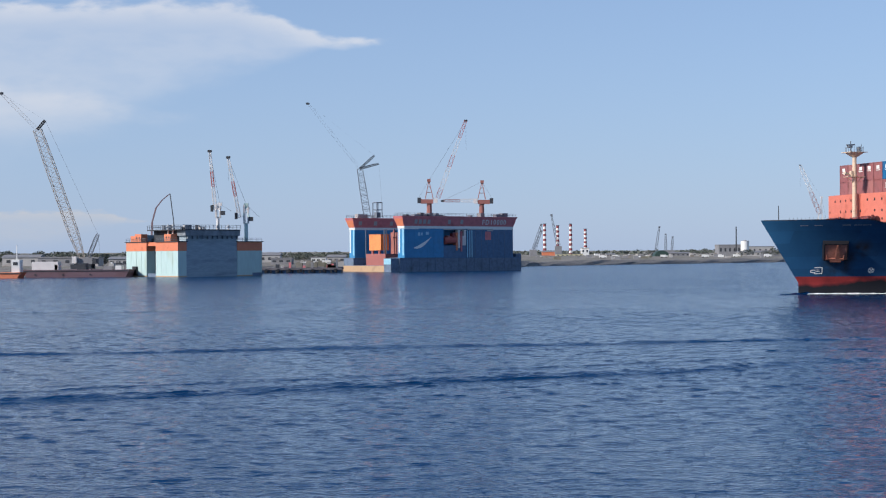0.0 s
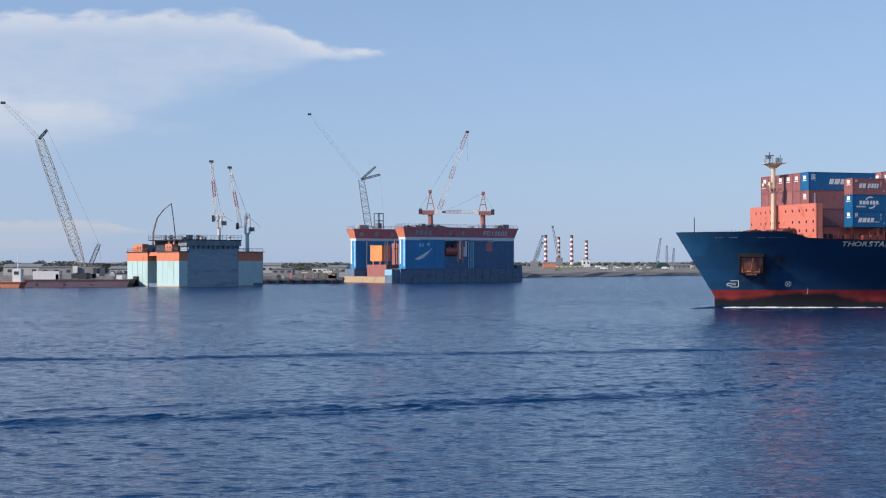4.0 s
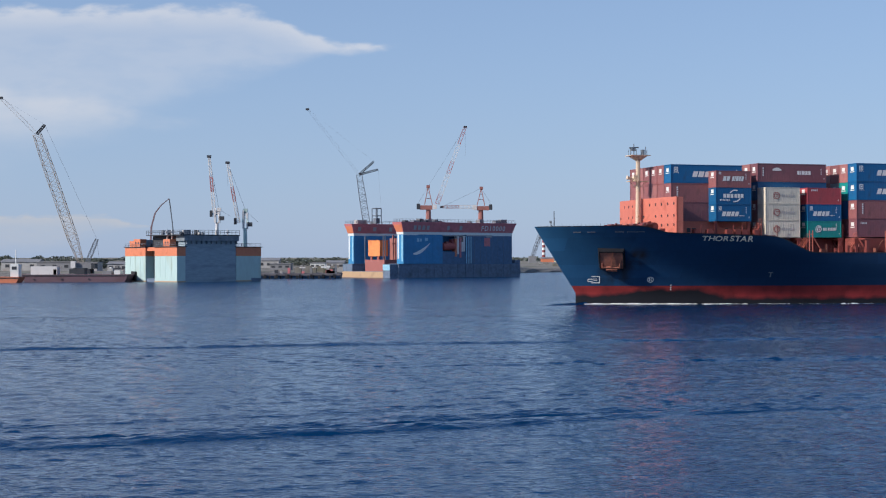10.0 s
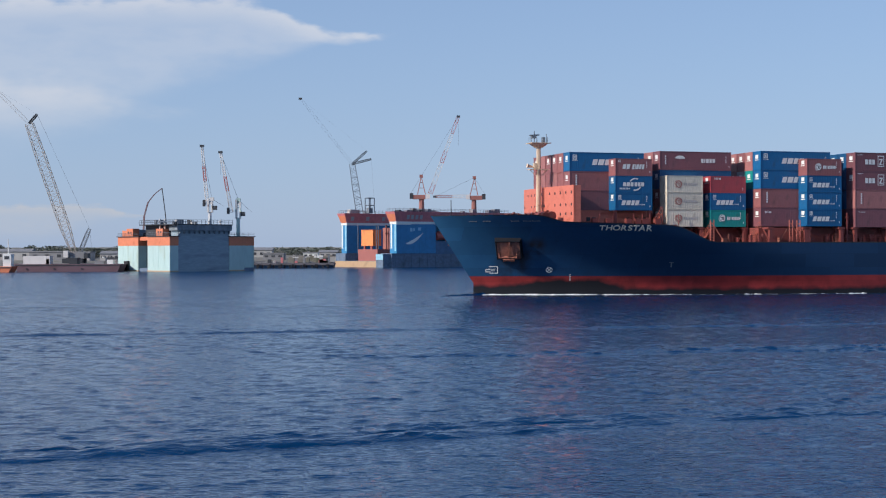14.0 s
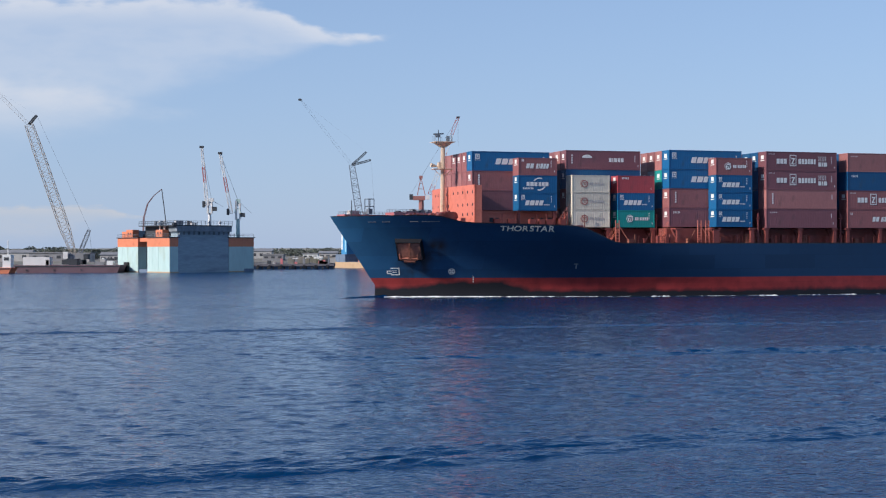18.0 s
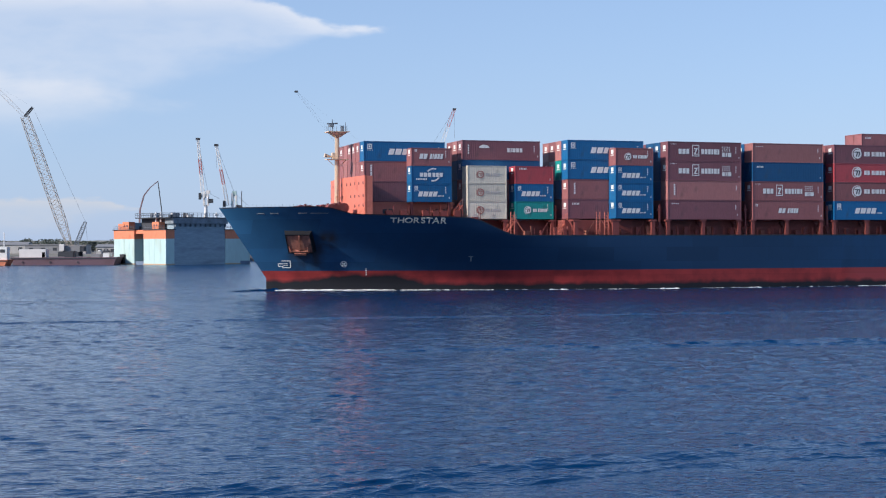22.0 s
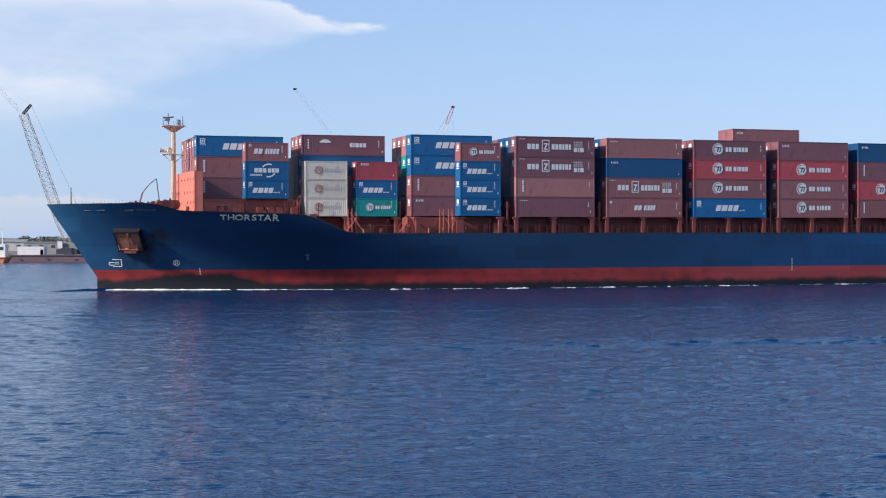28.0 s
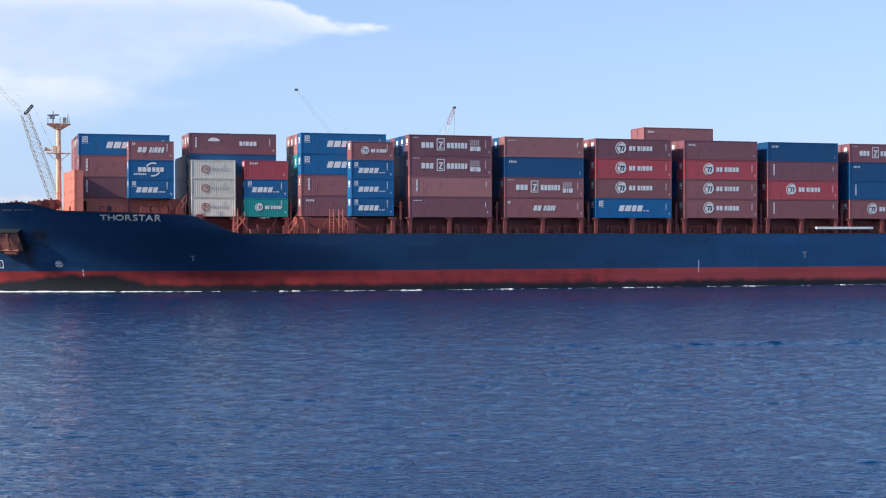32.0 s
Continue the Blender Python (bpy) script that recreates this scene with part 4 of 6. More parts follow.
    # small marks that most boxes carry near their after post
    if kind in ("slant", "ring", "factor", "words", "lines"):
        for i in range(4):
            bars(bm, L - 0.98, L - 0.84, 1.25 + i * 0.26, 1.4 + i * 0.26, 1, 0, 1)
        bars(bm, L - 0.45, L - 0.33, 0.5, 0.75, 1, 0, 1)
    if dark:
        bm.faces.ensure_lookup_table()
        for k in range(*dark):
            bm.faces[k].material_index = 1
    LOGOS[kind, size] = mesh_of(bm, "marking", [M["marking"], M["dark"]])
    return LOGOS[kind, size]


def end_logo():
    bm = bmesh.new()
    for q in ((0.75, 1.6, 1.75, 2.35), (0.6, 1.75, 1.5, 1.62)):
        vs = [bm.verts.new(p) for p in ((-0.004, q[0], q[2]), (-0.004, q[1], q[2]), (-0.004, q[1], q[3]), (-0.004, q[0], q[3]))]
        bm.faces.new(vs)
    return mesh_of(bm, "end_marking", M["white"])


END = end_logo()
GREY_MARK = None
NAMES = {"maroon": "dark maroon", "brown": "red-brown", "rose": "faded rose-brown", "red": "bright red", "blue": "blue", "navy": "dark blue",
         "white": "off-white", "teal": "teal green", "grey": "grey", "orange": "orange"}
WHAT = {"slant": "white slanting marks", "ring": "a white round badge and bars", "badge": "a faded red ring badge", "words": "short white slanting bars", "factor": "white bars and a square badge",
        "arcs": "white bars between two arcs", "lines": "a white half disc and bars", "code": "small white code bars", "short": "a short white mark",
        "upright": "an upright white mark", "": "no marks"}


def container(size, colour, a, b, z, kind="code", end=True):
    L, H = SIZES[size]
    where = Matrix.Translation((a, b, z))
    ob = thing("shipping_container", f"{NAMES[colour]} {size}-foot steel container with {WHAT[kind]}", "container", "containers on the ship")
    sh, fr_, cc, dr = shell(size, colour)
    part("shell", sh, None, ob)
    part("frame", fr_, None, ob)
    for x0 in (-0.006, L - 0.172):
        for y0 in (-0.006, W - 0.156):
            for z0 in (0.0, H - 0.118):
                part("corner_casting", cc, None, ob, m=Matrix.Translation((x0, y0, z0)))
    for y0 in (0.45, 0.85, 1.55, 1.95):
        part("lock_rod", dr, None, ob, m=Matrix.Translation((L - 0.01, y0, 0)))
    if kind:
        lg = logo(kind, size)
        if colour == "white":
            lg = grey_copy(kind, size)
        part("marking", lg, None, ob)["kind"] = "stuff"
    if end:
        part("end_marking", END, None, ob)
    CARGO.append((ob, where))
    return ob


def grey_copy(kind, size):
    key = (kind, size, "grey")
    if key not in LOGOS:
        me = logo(kind, size).copy()
        me.materials[0], me.materials[1] = M["faded"], M["faded_red"]
        LOGOS[key] = me
    return LOGOS[key]


h40, h20 = SIZES[40][1], SIZES[20][1]
BASE = 10.2
# bay behind the breakwater: three forty-foot tiers set in by one row, a twenty-foot stack outside them
for k, (c, lg) in enumerate((("maroon", "upright"), ("brown", "upright"), ("blue", "slant"))):
    container(40, c, 19.55, 7.6, 12.85 + k * h40, lg)
for k, (c, lg) in enumerate((("blue", "slant"), ("blue", "arcs"), ("brown", "words"))):
    container(20, c, 25.95, 5.2, 12.75 + k * h20, lg)
rows_top = ("brown", "brown", "brown", "rose", "brown")
for r, c in enumerate(rows_top):
    for k in (1, 2):
        container(40, c if k == 2 else ("rose" if r % 2 else "brown"), 19.55, 7.6 + (r + 1) * 2.5, 12.85 + k * h40, "", end=(k == 2 and r != 3))
# second bay: two twenty-foot stacks before a forty-foot row
for k in range(3):
    container(20, "white", 34.35, 5.0, BASE + 0.1 + k * h20, "badge", end=False)
for k, (c, lg) in enumerate((("teal", "ring"), ("blue", "slant"), ("red", "short"))):
    container(20, c, 41.7, 5.0, BASE + 0.1 + k * h20, lg)
for k, (c, lg) in enumerate((("maroon", ""), ("brown", ""), ("navy", ""), ("maroon", "lines"))):
    container(40, c, 34.4, 7.45, BASE + 0.15 + k * h40, lg)
for r, c in enumerate(("rose", "brown")):
    container(40, c, 34.4, 7.45 + 2.5 * (r + 1), BASE + 0.15 + 3 * h40, "", end=True)
# third bay
for k, (c, lg) in enumerate((("maroon", "short"), ("brown", "upright"), ("blue", "slant"), ("blue", "slant"))):
    container(40, c, 49.2, 2.95, BASE + 0.15 + k * h40, lg)
for k, (c, lg) in enumerate((("blue", "slant"), ("blue", "slant"), ("blue", "slant"), ("brown", "ring"))):
    container(20, c, 55.7, 0.4, BASE + 0.15 + k * h20, lg)
for r, (c, c2) in enumerate((("rose", "teal"), ("brown", "grey"), ("rose", "brown"))):
    container(40, c, 49.2, 2.95 + 2.5 * (r + 1), BASE + 0.15 + 3 * h40, "")
    container(40, c2, 49.2, 2.95 + 2.5 * (r + 1), BASE + 0.15 + 2 * h40, "")
# the long bays, outboard stacks from the deck upwards
BAYS = ((63.95, (("maroon", "code"), ("rose", "upright"), ("maroon", "factor"), ("maroon", "factor"))),
        (78.08, (("brown", "words"), ("brown", "factor"), ("navy", "short"), ("rose", "code"))),
        (92.2, (("blue", "slant"), ("brown", "ring"), ("red", "ring"), ("maroon", "ring"))),
        (106.5, (("brown", "ring"), ("brown", "ring"), ("red", "ring"), ("maroon", "short"))),
        (120.5, (("brown", "upright"), ("red", "ring"), ("maroon", "upright"), ("navy", "short"))),
        (134.8, (("brown", "ring"), ("navy", "upright"), ("navy", "short"), ("maroon", "factor"))))
rnd = random.Random(11)
for a, stack in BAYS:
    for k, (c, lg) in enumerate(stack):
        container(40, c, a, 0.0, BASE + k * h40, lg, end=lg in ("ring", "slant", "factor"))
    for r in (1, 2):
        container(40, rnd.choice(("rose", "brown", "teal", "navy")), a, 2.5 * r, BASE + 3 * h40, "", end=True)
for b in (15.0, 17.5):
    container(40, "brown", 107.1, b, BASE + 0.15 + 4 * h40, "short" if b == 15.0 else "", end=False)


def stacks():
    """The boxes stowed further inboard, hidden behind the outer rows, bay by bay."""
    rnd = random.Random(4)
    for a, b0, n, z, tiers in ((19.55, 10.1, 5, 12.85, 1), (34.4, 9.95, 5, BASE + 0.15, 3), (49.2, 5.45, 8, BASE + 0.15, 2),
                                     *[(bay[0], 2.5, 10, BASE, 3) for bay in BAYS], *[(bay[0], 7.5, 8, BASE + 3 * h40, 1) for bay in BAYS]):
        bm = bmesh.new()
        for r in range(n):
            for k in range(tiers):
                bx(bm, a, a + 12.19, b0 + r * 2.5, b0 + r * 2.5 + W, z + k * h40 + 0.02, z + (k + 1) * h40 - 0.02)
        ob = new("container_stack", mesh_of(bm, "container_stack", M["box_mixed"]))
        tagged(ob, "tight rows of red-brown and blue containers stowed inboard", "containers", "inboard stacks", "stuff")
        CARGO.append((ob, Matrix.Identity(4)))


def mixed_paint():
    m = mat("container_mixed", (0.27, 0.075, 0.06), 0.5, grain=5, var=0.15)
    nt = m.node_tree
    n, l = nt.nodes, nt.links
    g = n.new("ShaderNodeNewGeometry")
    ramp = n.new("ShaderNodeValToRGB")
    ramp.color_ramp.interpolation = "CONSTANT"
    cols = [BOX[c] for c in ("brown", "maroon", "rose", "navy", "brown", "blue")]
    while len(ramp.color_ramp.elements) < len(cols):
        ramp.color_ramp.elements.new(0.5)
    for i, (e, c) in enumerate(zip(ramp.color_ramp.elements, cols)):
        e.position, e.color = i / len(cols), (*c, 1)
    l.new(g.outputs["Random Per Island"], ramp.inputs[0])
    l.new(ramp.outputs[0], n["Principled BSDF"].inputs["Base Color"])
    return m


M["box_mixed"] = mixed_paint()
stacks()

# ---- deck gear under and between the boxes ----
def rail_at(a):
    """The ship's side at deck level."""
    return MID - half(a, 8.0) + 0.15


bm = boxes((48.5, 165, 2.4, 26.8, 7.9, 10.15))
part("hatch_coaming", bm, M["deck_red"], SHIP, "red hatch coamings along the deck")
FORE_HATCH = part("hatch_coaming", boxes((20.6, 33.2, 8.0, 21.3, 9.3, 12.6)), M["orange"], SHIP, "orange raised hatch on the fore deck")
part("hatch_lip", boxes((20.2, 33.3, 7.85, 8.0, 12.4, 12.8)), M["orange"], FORE_HATCH)
part("hatch_coaming", boxes((33.2, 48.5, 7.4, 21.8, 7.9, 10.15)), M["deck_red"], SHIP, "red hatch coaming under the second bay")
for a, w in ((22.4, 0.62), (23.3, 0.62), (29.0, 0.4), (30.4, 0.4), (31.6, 0.7)):
    part("vent_opening", boxes((a, a + w, 7.93, 8.0, 11.1, 11.75), (a + w * 0.46, a + w * 0.54, 7.91, 7.93, 11.1, 11.75)), M["dark"], FORE_HATCH, "dark louvred opening")
for a in (34.4, 40.2, 41.8, 47.6, 49.3, 55.3, 55.8, 61.6, *[x for bay, _ in BAYS for x in (bay + 0.1, bay + 5.9, bay + 11.9)]):
    lo, o = max(top_of(a) - 0.6, 7.9), 4.95 if a < 48 else 0.0
    bm = boxes((a - 0.22, a + 0.28, o + 0.1, o + 0.6, lo, BASE - 0.05), (a - 0.5, a + 0.5, o + 0.05, o + 1.9, BASE - 0.25, BASE + 0.0))
    beam(bm, (a, o + 0.5, lo + 0.2), (a, o + 2.4, BASE - 0.3), 0.22)
    part("stanchion", bm, M["deck_red"], SHIP, "red container support post")
for a in (26.1, 31.7, 19.8):
    part("stanchion", boxes((a - 0.2, a + 0.2, 5.5 if a > 20 else 7.75, 5.9 if a > 20 else 8.15, 9.5, 12.75)), M["deck_red"], SHIP, "red container support post")
for a, b0, k in ((33.25, 5.3, 8), (48.2, 5.3, 8), (62.8, 0.45, 12), (77.1, 0.45, 12), (91.25, 0.45, 12), (105.4, 0.45, 12), (119.6, 0.45, 12), (133.7, 0.45, 12)):
    # lashing bridge between two bays
    b1 = b0 + 2.5 * (k - 1) + 0.25
    bm = boxes((a - 0.35, a + 0.35, b0, b1, 8.9, 9.1), (a - 0.35, a + 0.35, b0, b1, 11.6, 11.75))
    for b in [b0 + 2.5 * i for i in range(k)]:
        bx(bm, a - 0.12, a + 0.12, b, b + 0.25, 7.95, 12.4)
    for b in [b0 + 2.5 * i for i in range(k - 1)]:
        beam(bm, (a, b, 9.1), (a, b + 2.5, 11.6), 0.12)
    part("lashing_bridge", bm, M["deck_red"], SHIP, "red steel lashing bridge")
rnd = random.Random(8)
for i in range(52):
    a = 42 + i * 1.9 + rnd.uniform(-0.5, 0.5)
    w, hh = rnd.uniform(0.2, 0.8), rnd.uniform(0.5, 1.5)
    o = rail_at(a) + 0.8
    bm = boxes((a, a + w, o, o + 0.6, 7.9, 7.9 + hh))
    if i % 3 == 0:
        beam(bm, (a + w + .3, o + 0.2, 7.9), (a + w + .3, o + 0.2, 9.2), 0.25, sides=8)
    if i % 4 == 1:
        beam(bm, (a, o - 0.1, 8.0), (a + 1.2, o - 0.1, 9.9), 0.08)
    part("deck_fitting", bm, M["deck_red"] if i % 5 else M["rust"], SHIP, "red vents and lockers on the side deck")
bm = bmesh.new()
for i in range(64):
    a, q = 41 + i * 1.9, 42.9 + i * 1.9
    beam(bm, (a, rail_at(a), 7.95), (a, rail_at(a), 8.95), 0.05)
    for z in (8.3, 8.62, 8.95):
        beam(bm, (a, rail_at(a), z), (q, rail_at(q), z), 0.035)
part("deck_rail", bm, M["deck_red"], SHIP, "thin red deck railing")
for a in (39.4, 52.6, 53.9):
    bm = bmesh.new()
    o = rail_at(a) + 0.2
    for k in (0, 0.55):
        beam(bm, (a + k, o, 7.9), (a + k, o, 11.3), 0.12)
    for k in range(7):
        beam(bm, (a, o, 8.2 + k * 0.42), (a + 0.55, o, 8.2 + k * 0.42), 0.07)
    beam(bm, (a + 0.3, o, 10.8), (a + 2.0, o + 0.1, 8.4), 0.12)
    part("deck_ladder", bm, M["orange"], SHIP, "orange steel ladder")
for a in (22.0, 24.2, 27.5, 29.0, 30.2, 32.3, 35.0):
    bm = boxes((a, a + 0.9, 4.6, 5.4, 9.6, 11.5 if a < 33 else 10.6), (a + 1.1, a + 1.2, 4.6, 4.7, 9.6, 12.2))
    part("deck_fitting", bm, M["deck_red"], SHIP, "red vents and lockers on the side deck")
# inclined stairs with hand rails beside the second bay
for a0, z0, a1, z1, o in ((32.3, 10.4, 33.7, 12.4, 5.2), (40.0, 8.0, 41.6, 10.0, 4.4), (47.4, 8.0, 49.0, 10.2, 2.6)):
    bm = bmesh.new()
    for b in (o - 0.02, o + 0.5):
        beam(bm, (a0, b, z0), (a1, b, z1), 0.1)
        beam(bm, (a0, b, z0 + 0.95), (a1, b, z1 + 0.95), 0.04)
        for k in range(4):
            a, z = a0 + (a1 - a0) * k / 3, z0 + (z1 - z0) * k / 3
            beam(bm, (a, b, z), (a, b, z + 0.95), 0.04)
    for k in range(1, 9):
        a, z = a0 + (a1 - a0) * k / 9, z0 + (z1 - z0) * k / 9
        bx(bm, a - 0.12, a + 0.12, o, o + 0.48, z - 0.02, z + 0.02)
    part("stair", bm, M["orange"], SHIP, "orange inclined steel stair with hand rails")
# stowed gangway
bm = boxes((128.9, 138.9, -0.1, 0.3, 8.6, 8.95))
for i in range(12):
    bx(bm, 129.0 + i * 0.86, 129.05 + i * 0.86, -0.13, -0.1, 8.6, 8.95)
part("gangway", bm, M["white"], SHIP, "pale grey stowed gangway")

# ---- bow wave: a low ridge of water pushed out ahead of the stem ----
def build_bow_wave():
    u, v = np.meshgrid(np.linspace(0, 1, 90), np.linspace(-1, 1, 15))
    wob = 0.12 * np.sin(u * 19) + 0.07 * np.sin(u * 41 + v)
    x = 8.2 - 8.2 * u
    y = MID - 0.6 - 3.4 * u ** 1.3 + wob + v * (0.75 - 0.35 * u)
    z = 0.34 * (1 - u) ** 0.6 * (1 + wob) * (0.5 + 0.5 * np.cos(math.pi * v)) - 0.05 * v ** 4
    n, m = x.shape
    q = np.arange(n * m).reshape(n, m)
    quads = np.stack([q[:-1, :-1], q[:-1, 1:], q[1:, 1:], q[1:, :-1]], -1).reshape(-1, 4)
    ob = new("bow_wave", mesh_from("bow_wave", [(np.stack([x, y, z], -1).reshape(-1, 3), quads)], M["water"]))
    tagged(ob, "low dark bow wave running out from the stem", "wave", kind="stuff")
    CARGO.append((ob, Matrix.Identity(4)))


build_bow_wave()

# ---- foam along the waterline ----
M["foam"] = mat("foam", (0.8, 0.82, 0.84), 0.8, grain=2.5, var=0.2)


def build_foam():
    """White water: a ragged crest that thins out abaft the stem, a fine broken line along the rest of the side, and a few splashes."""
    rnd = random.Random(21)
    ph = [rnd.uniform(0, 6.28) for _ in range(8)]
    bm = bmesh.new()
    rows_ = []
    a = 5.9
    while a < 152:
        near = max(0.0, 1 - (a - 6) / 30)
        wob = math.sin(a * 0.9 + ph[0]) + math.sin(a * 2.3 + ph[1]) + 0.8 * math.sin(a * 5.1 + ph[2]) + 0.7 * math.sin(a * 0.31 + ph[3])
        on = max(0.0, min(1.0, 0.55 + 0.5 * wob + 2.6 * near))
        w = on * (0.07 + 0.06 * rnd.random()) + near * (0.55 + 0.2 * wob + 0.25 * rnd.random())
        h = on * (0.012 + 0.02 * rnd.random()) + 0.22 * near ** 0.6 * max(0.4, 0.6 + 0.16 * wob) * rnd.uniform(0.8, 1.1)
        w, h = max(0.004, w), max(0.0, h)
        base = MID - half(max(a, 6.75), 0.05) + 0.03
        rows_.append([bm.verts.new((a, base - w * k / 4 - (0.1 * near * rnd.random() if k > 2 else 0),
                                    0.015 * on + h * on * math.sin(math.pi * (0.28 + 0.72 * k / 4)) * rnd.uniform(0.75, 1.1))) for k in range(5)])
        a += 0.16 + 0.1 * rnd.random()
    for p, q in zip(rows_, rows_[1:]):
        for k in range(4):
            bm.faces.new((p[k], p[k + 1], q[k + 1], q[k]))
    for a, size in ((17.5, 0.5), (26.0, 0.75), (37.5, 0.6), (47, 1.0), (55.5, 0.45), (64.0, 1.2), (72, 0.5), (78.5, 0.9), (88, 0.4), (97, 0.7), (101, 0.5), (117, 0.8), (133, 0.6)):
        base = MID - half(a, 0.05)
        for k in range(7):
            c = Vector((a + rnd.gauss(0, 0.75) * size, base - 0.25 - abs(rnd.gauss(0, 0.4)) * size, 0.02))
            r = rnd.uniform(0.1, 0.28) * size
            top = bm.verts.new(c + Vector((rnd.uniform(-r, r), 0, rnd.uniform(0.3, 0.7) * r)))
            ring = [bm.verts.new(c + Vector((2.4 * r * math.cos(t) * rnd.uniform(0.6, 1.2), r * math.sin(t) * rnd.uniform(0.6, 1.2), -0.05))) for t in [math.tau * i / 7 for i in range(7)]]
            for i in range(7):
                bm.faces.new((ring[i], ring[(i + 1) % 7], top))
    ob = new("bow_foam", mesh_of(bm, "bow_foam", M["foam"], True))
    tagged(ob, "white foam of the bow wave along the hull", "foam", kind="stuff")
    CARGO.append((ob, Matrix.Identity(4)))


build_foam()
# ---- floating docks ----
def frame_at(x, y, deg):
    return pose(x, y, 0, 0, 0, deg)


def railing(bm, p, q, h=1.1, step=2.0, t=0.09):
    p, q = Vector(p), Vector(q)
    n = max(1, int((q - p).length / step))
    for i in range(n + 1):
        c = p.lerp(q, i / n)
        beam(bm, c, c + Vector((0, 0, h)), t)
    for z in (h * 0.55, h):
        beam(bm, p + Vector((0, 0, z)), q + Vector((0, 0, z)), t * 0.8)


def mint_dock():
    d = thing("floating_dock", "mint and orange floating dock with a dark grey wing wall", "dock", m=frame_at(-85.5, 474, 43))
    for p0, p1, q0, q1 in ((0, 3.2, 0, 13.3), (0, 3.2, 19, 31.8), (23.2, 29.2, 0, 10), (29.2, 33.7, 0.7, 10), (23.2, 33.7, 20, 31.8)):
        c = part("column", boxes((p0, p1, q0, q1, -1, 8.5)), M["mint"], d, "mint green steel column")
        part("collar", boxes((p0 - 0.05, p1 + 0.05, q0 - 0.05, q1 + 0.05, 8.5, 11.4)), M["d_orange"], c, "orange painted top")
        part("edge_plate", boxes((p0 - 0.4, p1 + 0.4, q0 - 0.4, q1 + 0.4, 11.4, 11.65)), M["dark"], c)
        part("plinth", boxes((p0 - 0.1, p1 + 0.1, q0 - 0.1, q1 + 0.1, -1, 0.35)), M["sand_paint"], c, "rust-stained foot at the waterline")
        rl = bmesh.new()
        railing(rl, (p0, q0, 11.6), (p1, q0, 11.6))
        railing(rl, (p0, q0, 11.6), (p0, q1, 11.6))
        part("railing", rl, M["crane_grey"], c)
        rb = bmesh.new()
        for i in range(3):
            q = q0 + (q1 - q0) * (i + 1) / 4
            bx(rb, p0 - 0.06, p0, q - 0.06, q + 0.06, 0.9, 8.4)
        part("seam", rb, M["mint"], c)
    part("pontoon", boxes((0.4, 33.4, 0.4, 31.5, -1.5, 1.1)), M["weed"], d, "dark pontoon at the waterline")
    w = part("wing_wall", boxes((3.2, 23.2, 0.25, 4.2, -1, 13.4)), M["d_grey"], d, "weathered dark grey wing wall")
    for z in (2.4, 4.6, 6.8, 9.0, 11.2):
        part("stringer", boxes((3.2, 23.2, 0.2, 0.25, z, z + 0.12)), M["d_grey"], w)
    part("top_beam", boxes((2.4, 23.8, -0.7, 4.2, 13.4, 15.2)), M["d_top"], w, "darker overhanging top beam")
    for i in range(11):
        part("bracket", boxes((3.4 + i * 1.95, 3.6 + i * 1.95, -0.6, 0.25, 12.4, 13.4)), M["d_top"], w)
    part("wing_wall", boxes((3.2, 23.2, 27.5, 31.5, -1, 14.0)), M["d_grey"], d, "weathered dark grey wing wall")
    up = part("upper_deck", boxes((0.9, 24, -0.8, 20, 15.2, 15.5), (3.4, 3.7, 4, 20, 11.4, 15.2), (3.4, 23, 19.5, 20, 11.4, 15.2)), M["dark"], d, "dark steel upper deck")
    rl = bmesh.new()
    railing(rl, (1, -0.7, 15.5), (24, -0.7, 15.5), 1.4, 1.5, 0.13)
    railing(rl, (1, 0.1, 15.6), (1, 20, 15.6), 1.3, 1.3, 0.12)
    railing(rl, (1, 20, 15.6), (24, 20, 15.6), 1.3, 1.6, 0.12)
    part("railing", rl, M["crane_grey"], up)
    rnd = random.Random(9)
    for i in range(12):
        p, q = rnd.uniform(3, 22), rnd.uniform(1, 17)
        part("deck_locker", boxes((p, p + rnd.uniform(0.5, 1.6), q, q + 1, 15.6, 15.6 + rnd.uniform(0.6, 1.6))), M[rnd.choice(("dark", "crane_grey", "shed"))], up)
    for p, q in ((2.0, 9.0), (2.2, 6.5), (16, 1), (21, 2)):
        part("deck_post", boxes((p, p + 0.4, q, q + 0.4, 11.4, 17.2), (p - 0.5, p + 0.9, q, q + 0.4, 16.2, 16.6)), M["crane_white"], up, "white steel post")
    for p, q, s in ((0.5, 5, 2.4), (0.4, 23, 2.6)):
        hs = part("winch_house", boxes((p, p + 2.4, q, q + 4, 11.6, 11.6 + s)), M["d_orange"], d, "small orange deck house")
        for k in range(2):
            part("window", boxes((p - 0.03, p, q + 0.8 + k * 1.5, q + 1.5 + k * 1.5, 12.6, 13.2)), M["dark"], hs)
    part("bridge", boxes((0.5, 2, 13.3, 19, 10.2, 11.4)), M["d_orange"], d, "orange link between the columns")
    part("tarpaulin", boxes((0.3, 2.8, 26, 29.5, 11.6, 13.6)), M["d_orange"], d)
    part("inner_wall", boxes((3.2, 12, 18.6, 19, -1, 10.2), (12, 12.4, 4.2, 19, -1, 10.2)), M["d_top"], d, "dark inner wall between the columns")
    part("fender", boxes((-0.7, -0.05, 24.5, 27.0, 0.4, 3.4)), M["black"], d, "black rubber fender")
    return d


mint_dock()


